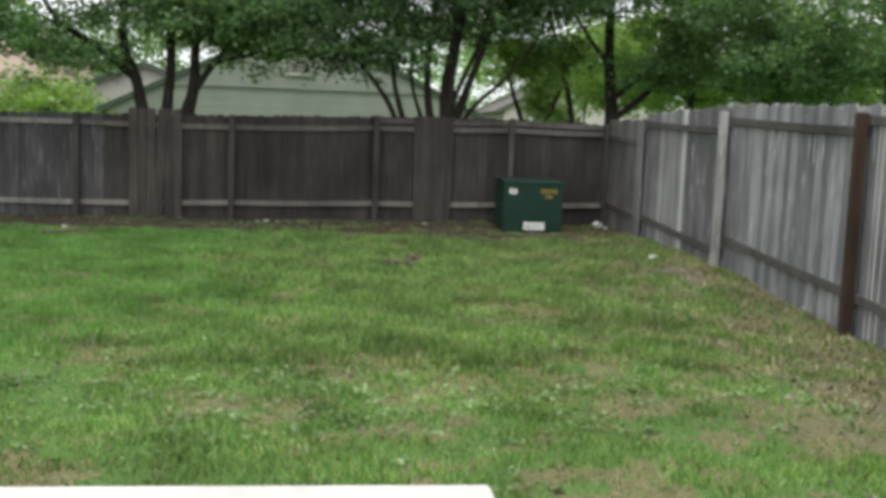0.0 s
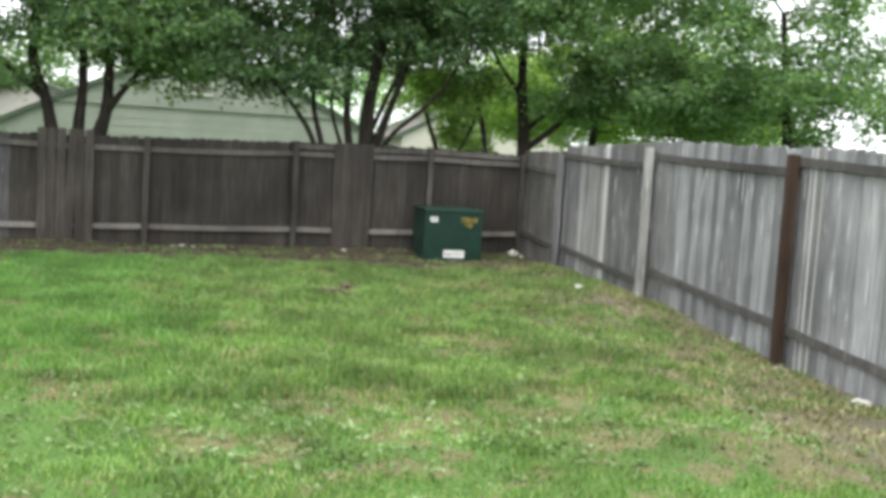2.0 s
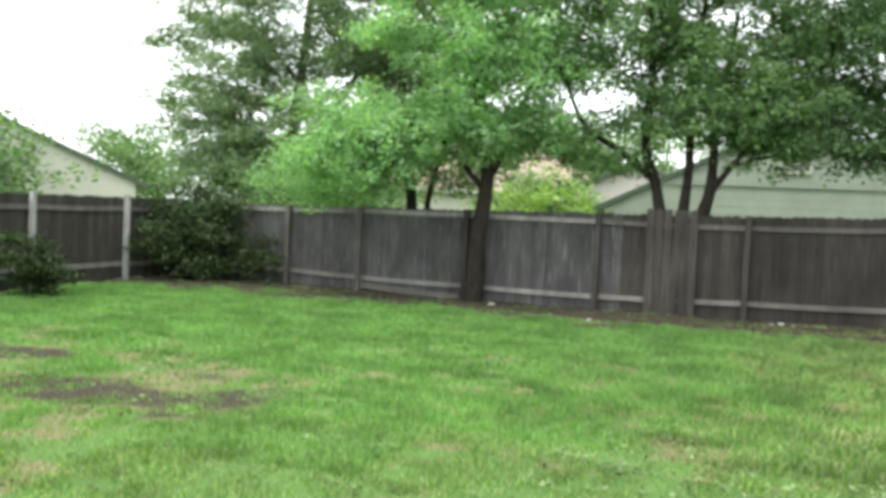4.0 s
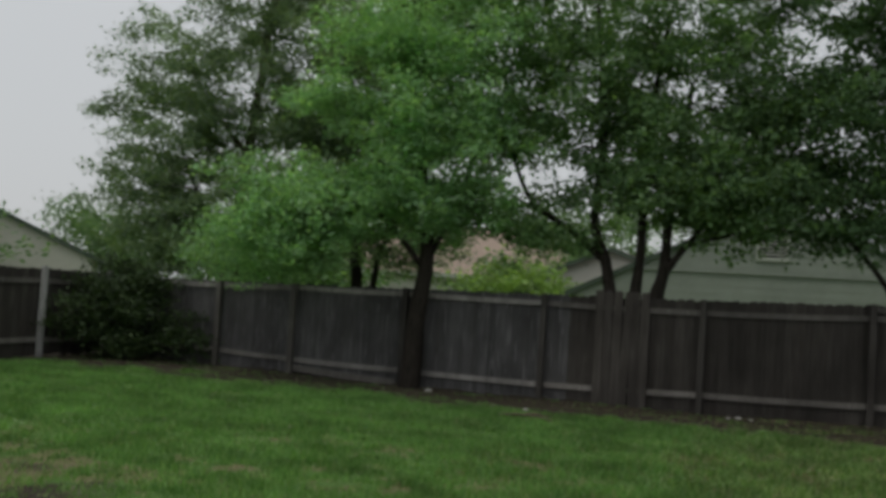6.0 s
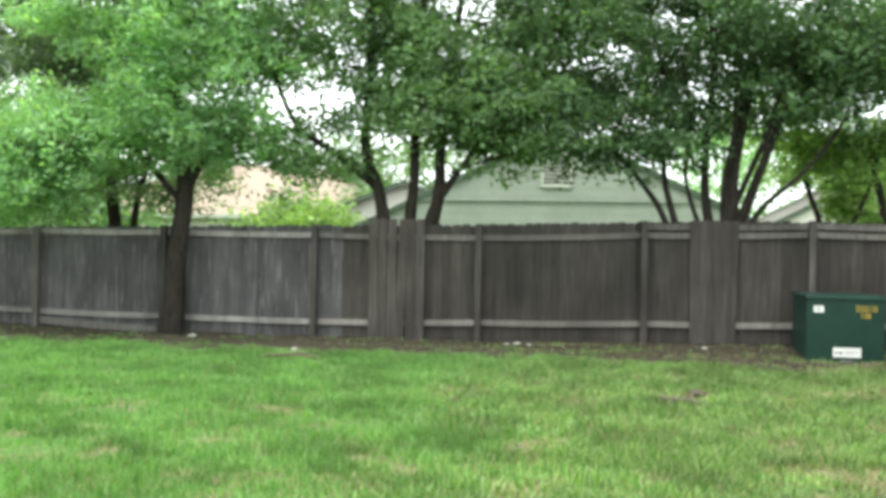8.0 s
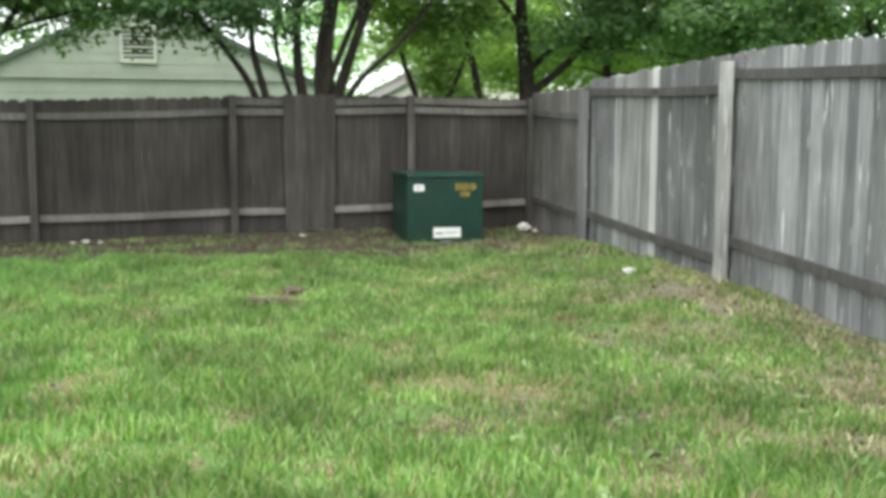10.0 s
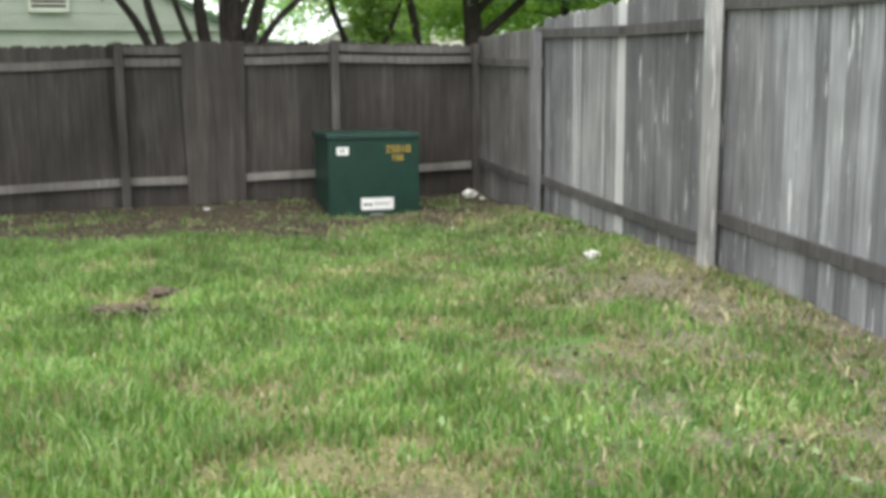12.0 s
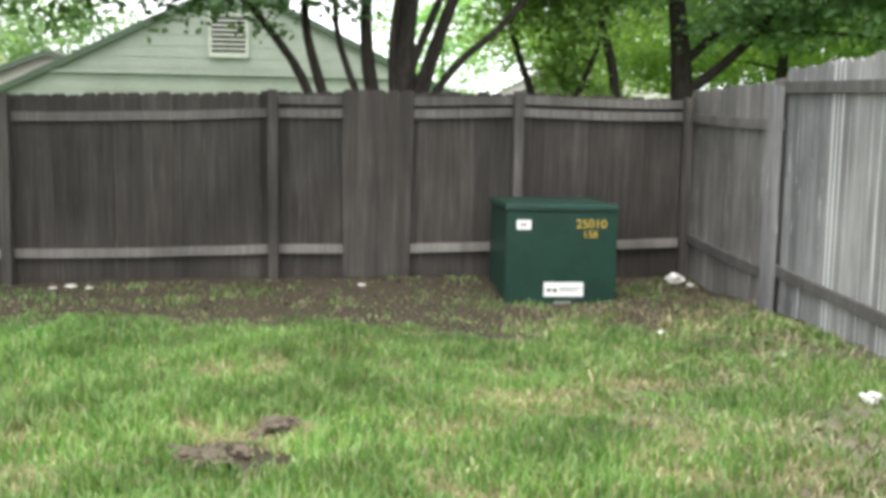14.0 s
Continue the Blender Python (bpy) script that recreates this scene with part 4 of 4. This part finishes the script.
# ---- small things on the lawn ----
def crumple(name, label, x, y, size, seed, material=PAPER, category="litter", squash=0.55):
    bm = bmesh.new()
    bmesh.ops.create_icosphere(bm, subdivisions=3, radius=size)
    r = np.random.default_rng(seed)
    k = r.uniform(5, 9, 3)
    for v in bm.verts:
        q = v.co / size
        f = 1 + 0.6 * noise.noise(q * 1.8 + Vector(k)) + 0.5 * noise.noise(q * 4.5 + Vector(k))
        v.co = Vector((v.co.x * f * 1.25, v.co.y * f, v.co.z * f * squash))
    low = min(v.co.z for v in bm.verts)
    for v in bm.verts:
        v.co.z -= low
    ob = part(name, bm, material)
    ob.location = (x, y, float(ground_z(np.float64(x), np.float64(y))) - 0.012)
    ob.rotation_euler = (0, 0, r.uniform(0, 6))
    return tagged(ob, label, category, {"litter": "scraps of litter on the ground", "soil clod": "clods of turned soil"}.get(category, ""))


crumple("paper_litter", "crumpled white paper lying in the fence corner", -0.22, -0.36, 0.06, 1, squash=0.8)
crumple("paper_scrap", "small white paper scrap beside the litter", -0.1, -0.46, 0.03, 2)
crumple("paper_litter", "crushed white wrapper lying on the bare ground", -0.64, -4.72, 0.05, 3, squash=0.6)
for i, (x, y, sz) in enumerate(((-6.05, -0.35, 0.03), (-5.9, -0.3, 0.04), (-5.72, -0.38, 0.03), (-0.12, -8.75, 0.05), (-0.12, -10.0, 0.06), (-3.25, -0.45, 0.03), (-3.0, -3.1, 0.03), (-1.47, -4.45, 0.03), (-1.62, -4.3, 0.022), (-10.8, -0.55, 0.045), (-1.1, -2.6, 0.035))):
    crumple("paper_scrap", "small pale scrap of litter lying on the soil", x, y, sz, 10 + i, squash=0.35)
for i, (x, y, sz) in enumerate(((-4.12, -5.3, 0.055), (-4.0, -5.38, 0.06), (-3.9, -5.22, 0.05), (-4.2, -5.18, 0.04), (-4.02, -5.18, 0.045), (-3.78, -4.86, 0.06), (-3.7, -4.74, 0.04), (-3.86, -4.95, 0.035), (-4.28, -5.32, 0.03))):
    crumple("soil_clod", "dark clod of turned soil lying on the grass", x, y, sz, 30 + i, SOIL_CLOD, "soil clod", 0.55)


def twig(name, label, pts, r0):
    t = Tubes()
    t.limb(curve_through([Vector((x, y, float(ground_z(np.float64(x), np.float64(y))) + z)) for x, y, z in pts]), r0, r0 * 0.4, 6)
    return tagged(part(name, t.mesh(name), STICK), label, "fallen branch")


twig("fallen_branch", "grey dead branch lying on the lawn", [(-8.85, -3.0, 0.02), (-8.6, -3.04, 0.05), (-8.3, -2.98, 0.05), (-8.1, -3.05, 0.015)], 0.022)
twig("fallen_branch", "thin dead twig lying on the lawn", [(-8.6, -2.75, 0.02), (-8.4, -2.8, 0.06), (-8.15, -2.72, 0.03)], 0.014)
crumple("paper_scrap", "small pale scrap of litter lying on the soil", -8.75, -2.0, 0.035, 27, squash=0.5)


# ---- grass: blades too many to count ----
def blades(name, label, x, y, h, w, lean, r, material, curl=True):
    n = len(x)
    z = ground_z(x, y) - 0.008
    a = r.uniform(0, 2 * math.pi, n)
    ux, uy = np.cos(a) * w * 0.5, np.sin(a) * w * 0.5
    b = r.uniform(0, 2 * math.pi, n)
    lx, ly = np.cos(b) * lean * h, np.sin(b) * lean * h
    rows = [(x - ux, y - uy, z), (x + ux, y + uy, z)]
    if curl:
        mx, my, mz = x + lx * 0.35, y + ly * 0.35, z + h * 0.6
        rows += [(mx + ux * 0.8, my + uy * 0.8, mz), (mx - ux * 0.8, my - uy * 0.8, mz)]
    rows.append((x + lx, y + ly, z + h * np.sqrt(np.clip(1 - lean ** 2 * 0.6, 0.1, 1))))
    k = len(rows)
    v = np.stack([np.stack(q, -1) for q in rows], 1)
    if curl:
        polys, sizes = [(0, 1, 2, 3), (3, 2, 4)], [4, 3]
    else:
        polys, sizes = [(0, 1, 2)], [3]
    order = np.array([i for p in polys for i in p])
    loops = (np.arange(n)[:, None] * k + order[None, :]).reshape(-1)
    starts = (np.arange(n)[:, None] * len(order) + np.cumsum([0] + sizes[:-1])[None, :]).reshape(-1)
    me = bpy.data.meshes.new(name)
    me.vertices.add(n * k)
    me.vertices.foreach_set("co", v.reshape(-1))
    me.loops.add(len(loops))
    me.loops.foreach_set("vertex_index", loops.astype(np.int32))
    me.polygons.add(n * len(polys))
    me.polygons.foreach_set("loop_start", starts.astype(np.int32))
    me.update(calc_edges=True)
    ob = part(name, me, material)
    return tagged(ob, label, "grass", kind="stuff")


GRASS = leaf_mat("grass_blade", (0.085, 0.17, 0.048), (0.172, 0.3, 0.1), (0.38, 0.475, 0.235), 0.48)
LUSH = leaf_mat("lush_grass_blade", (0.09, 0.195, 0.056), (0.15, 0.305, 0.092), (0.265, 0.41, 0.17), 0.48)
STRAW = leaf_mat("straw_blade", (0.15, 0.135, 0.072), (0.29, 0.262, 0.148), (0.47, 0.43, 0.28), 0.25)
CLOVER = leaf_mat("pale_weed_leaf", (0.12, 0.20, 0.075), (0.19, 0.28, 0.115), (0.29, 0.37, 0.19), 0.3)
DEAD = leaf_mat("dead_leaf", (0.055, 0.045, 0.032), (0.11, 0.094, 0.066), (0.24, 0.215, 0.16), 0.1)


def grass():
    r = np.random.default_rng(99)

    def scatter(n, x0, x1, y0, y1):
        x, y = r.uniform(x0, x1, n), r.uniform(y0, y1, n)
        inside = ~((x > -6.85) & (x < PATIO_X + 0.03) & (y < PATIO_Y + 0.03)) & ~((x > -2.05) & (x < -0.95) & (y > -1.12))
        return x[inside], y[inside]

    def grow(name, label, n, area, hmin, hmax, want, material, curl, wide):
        x, y = scatter(n, *area)
        if area in (near, mid_):
            # the two stretches of turf run into one another
            blend = smooth(-7.0, -4.0, x + (value_noise(x, y, 0.9, 1) - 0.5) * 1.6)
            stay = r.uniform(0, 1, len(x)) < (blend if area == near else 1 - blend)
            x, y = x[stay], y[stay]
        soil, dry = soil_at(x, y), dry_at(x, y)
        tuft = value_noise(x, y, 5.5, 2) * 0.6 + value_noise(x, y, 1.7, 0) * 0.4
        keep = r.uniform(0, 1, len(x)) < want(soil, dry, tuft)
        x, y, tuft, dry = x[keep], y[keep], tuft[keep], dry[keep]
        h = (hmin + (hmax - hmin) * tuft ** 1.5) * r.uniform(0.6, 1.25, len(x)) * (1 - 0.4 * dry) * (1 - 0.55 * soil[keep])
        blades(name, label, x, y, h, wide * r.uniform(0.7, 1.3, len(x)), r.uniform(0.05, 0.75, len(x)), r, material, curl)

    def green(s, d, t):
        return np.clip((1.03 - s) * (1.0 - 0.65 * d) * np.clip((t - 0.1) * 2.2, 0.3, 1.1), 0.03 + 0.5 * np.clip((t - 0.52) * 4.0, 0, 1) * (1 - 0.6 * s), 1)

    def straw(s, d, t):
        return np.clip((1.05 - 0.8 * s) * (0.34 + 0.8 * d), 0, 1)

    near, mid_, side_, far_ = (-7.0, -0.04, -10.5, -0.15), (-8.2, -4.0, -10.5, -0.15), (-17.5, -8.2, -12.0, -0.15), (-17.5, -0.04, -17.0, -10.5)
    grow("grass", "green lawn grass blades", 187000, near, 0.045, 0.175, green, GRASS, True, 0.011)
    grow("grass", "lush green lawn grass blades", 112000, mid_, 0.045, 0.15, green, LUSH, True, 0.009)
    grow("grass", "green lawn grass blades", 190000, side_, 0.04, 0.12, green, LUSH, False, 0.016)
    grow("grass", "green lawn grass blades", 230000, far_, 0.035, 0.09, green, GRASS, False, 0.015)
    grow("dry_grass", "straw-coloured dry grass blades", 45000, mid_, 0.03, 0.11, straw, STRAW, True, 0.008)
    grow("dry_grass", "straw-coloured dry grass blades", 165000, near, 0.03, 0.13, straw, STRAW, True, 0.010)
    grow("dry_grass", "straw-coloured dry grass blades", 20000, side_, 0.03, 0.08, straw, STRAW, False, 0.014)
    grow("dry_grass", "straw-coloured dry grass blades", 90000, far_, 0.025, 0.07, straw, STRAW, False, 0.013)
    # fallen leaves, thickest by the fences
    x, y = scatter(15000, -2.9, -0.05, -12.5, -1.6)
    n = value_noise(x, y, 2.3, 1) * 0.6 + value_noise(x, y, 6.1, 2) * 0.4
    keep = r.uniform(0, 1, len(x)) < smooth(-2.7, -0.6, x) * smooth(0.3, 0.6, n)
    x, y = x[keep], y[keep]
    n = len(x)
    ob = blades("plant_debris", "pale dry stalks strewn beside the grey fence", x, y, r.uniform(0.04, 0.13, n), r.uniform(0.006, 0.012, n), r.uniform(1.0, 1.27, n), r, STRAW)
    ob["category"] = "plant debris"
    x, y = scatter(26000, -17.4, -0.06, -16.0, -0.2)
    keep = r.uniform(0, 1, len(x)) < 0.04 + 0.1 * soil_at(x, y) + 0.25 * smooth(-3.0, -0.5, x) * smooth(-1.5, -3.0, y)
    x, y = x[keep], y[keep]
    c = np.stack([x, y, ground_z(x, y) + 0.018], -1)
    me = leaf_mesh("fallen_leaves", c, r, 0.008, 1, 0.05, 0.1, 0.3)
    tagged(part("fallen_leaves", me, DEAD), "dead brown and pale leaves fallen on the soil", "leaves", kind="stuff")


grass()


def weeds():
    """Low broad-leaved weeds in the worn turf."""
    r = np.random.default_rng(7)
    spots = []
    for cx, cy, w, n in ((-11.5, -9.8, 2.2, 30), (-12.5, -7.5, 2.0, 16), (-1.6, -8.2, 1.2, 22), (-3.2, -11.2, 2.2, 110), (-5.4, -11.0, 2.0, 110), (-1.2, -3.6, 0.8, 16), (-6.0, -11.0, 2.5, 36)):
        for _ in range(n):
            x, y = cx + r.normal() * w * 0.5, cy + r.normal() * w * 0.35
            if x < -0.15 and not (-6.85 < x < PATIO_X + 0.05 and y < PATIO_Y + 0.05):
                spots.append((x, y, float(ground_z(np.float64(x), np.float64(y))) + 0.03))
    me = leaf_mesh("weeds", spots, r, 0.045, 12, 0.045, -0.2, 0.3)
    tagged(part("weeds", me, CLOVER), "low pale green weeds growing in worn turf", "weeds", kind="stuff")


weeds()
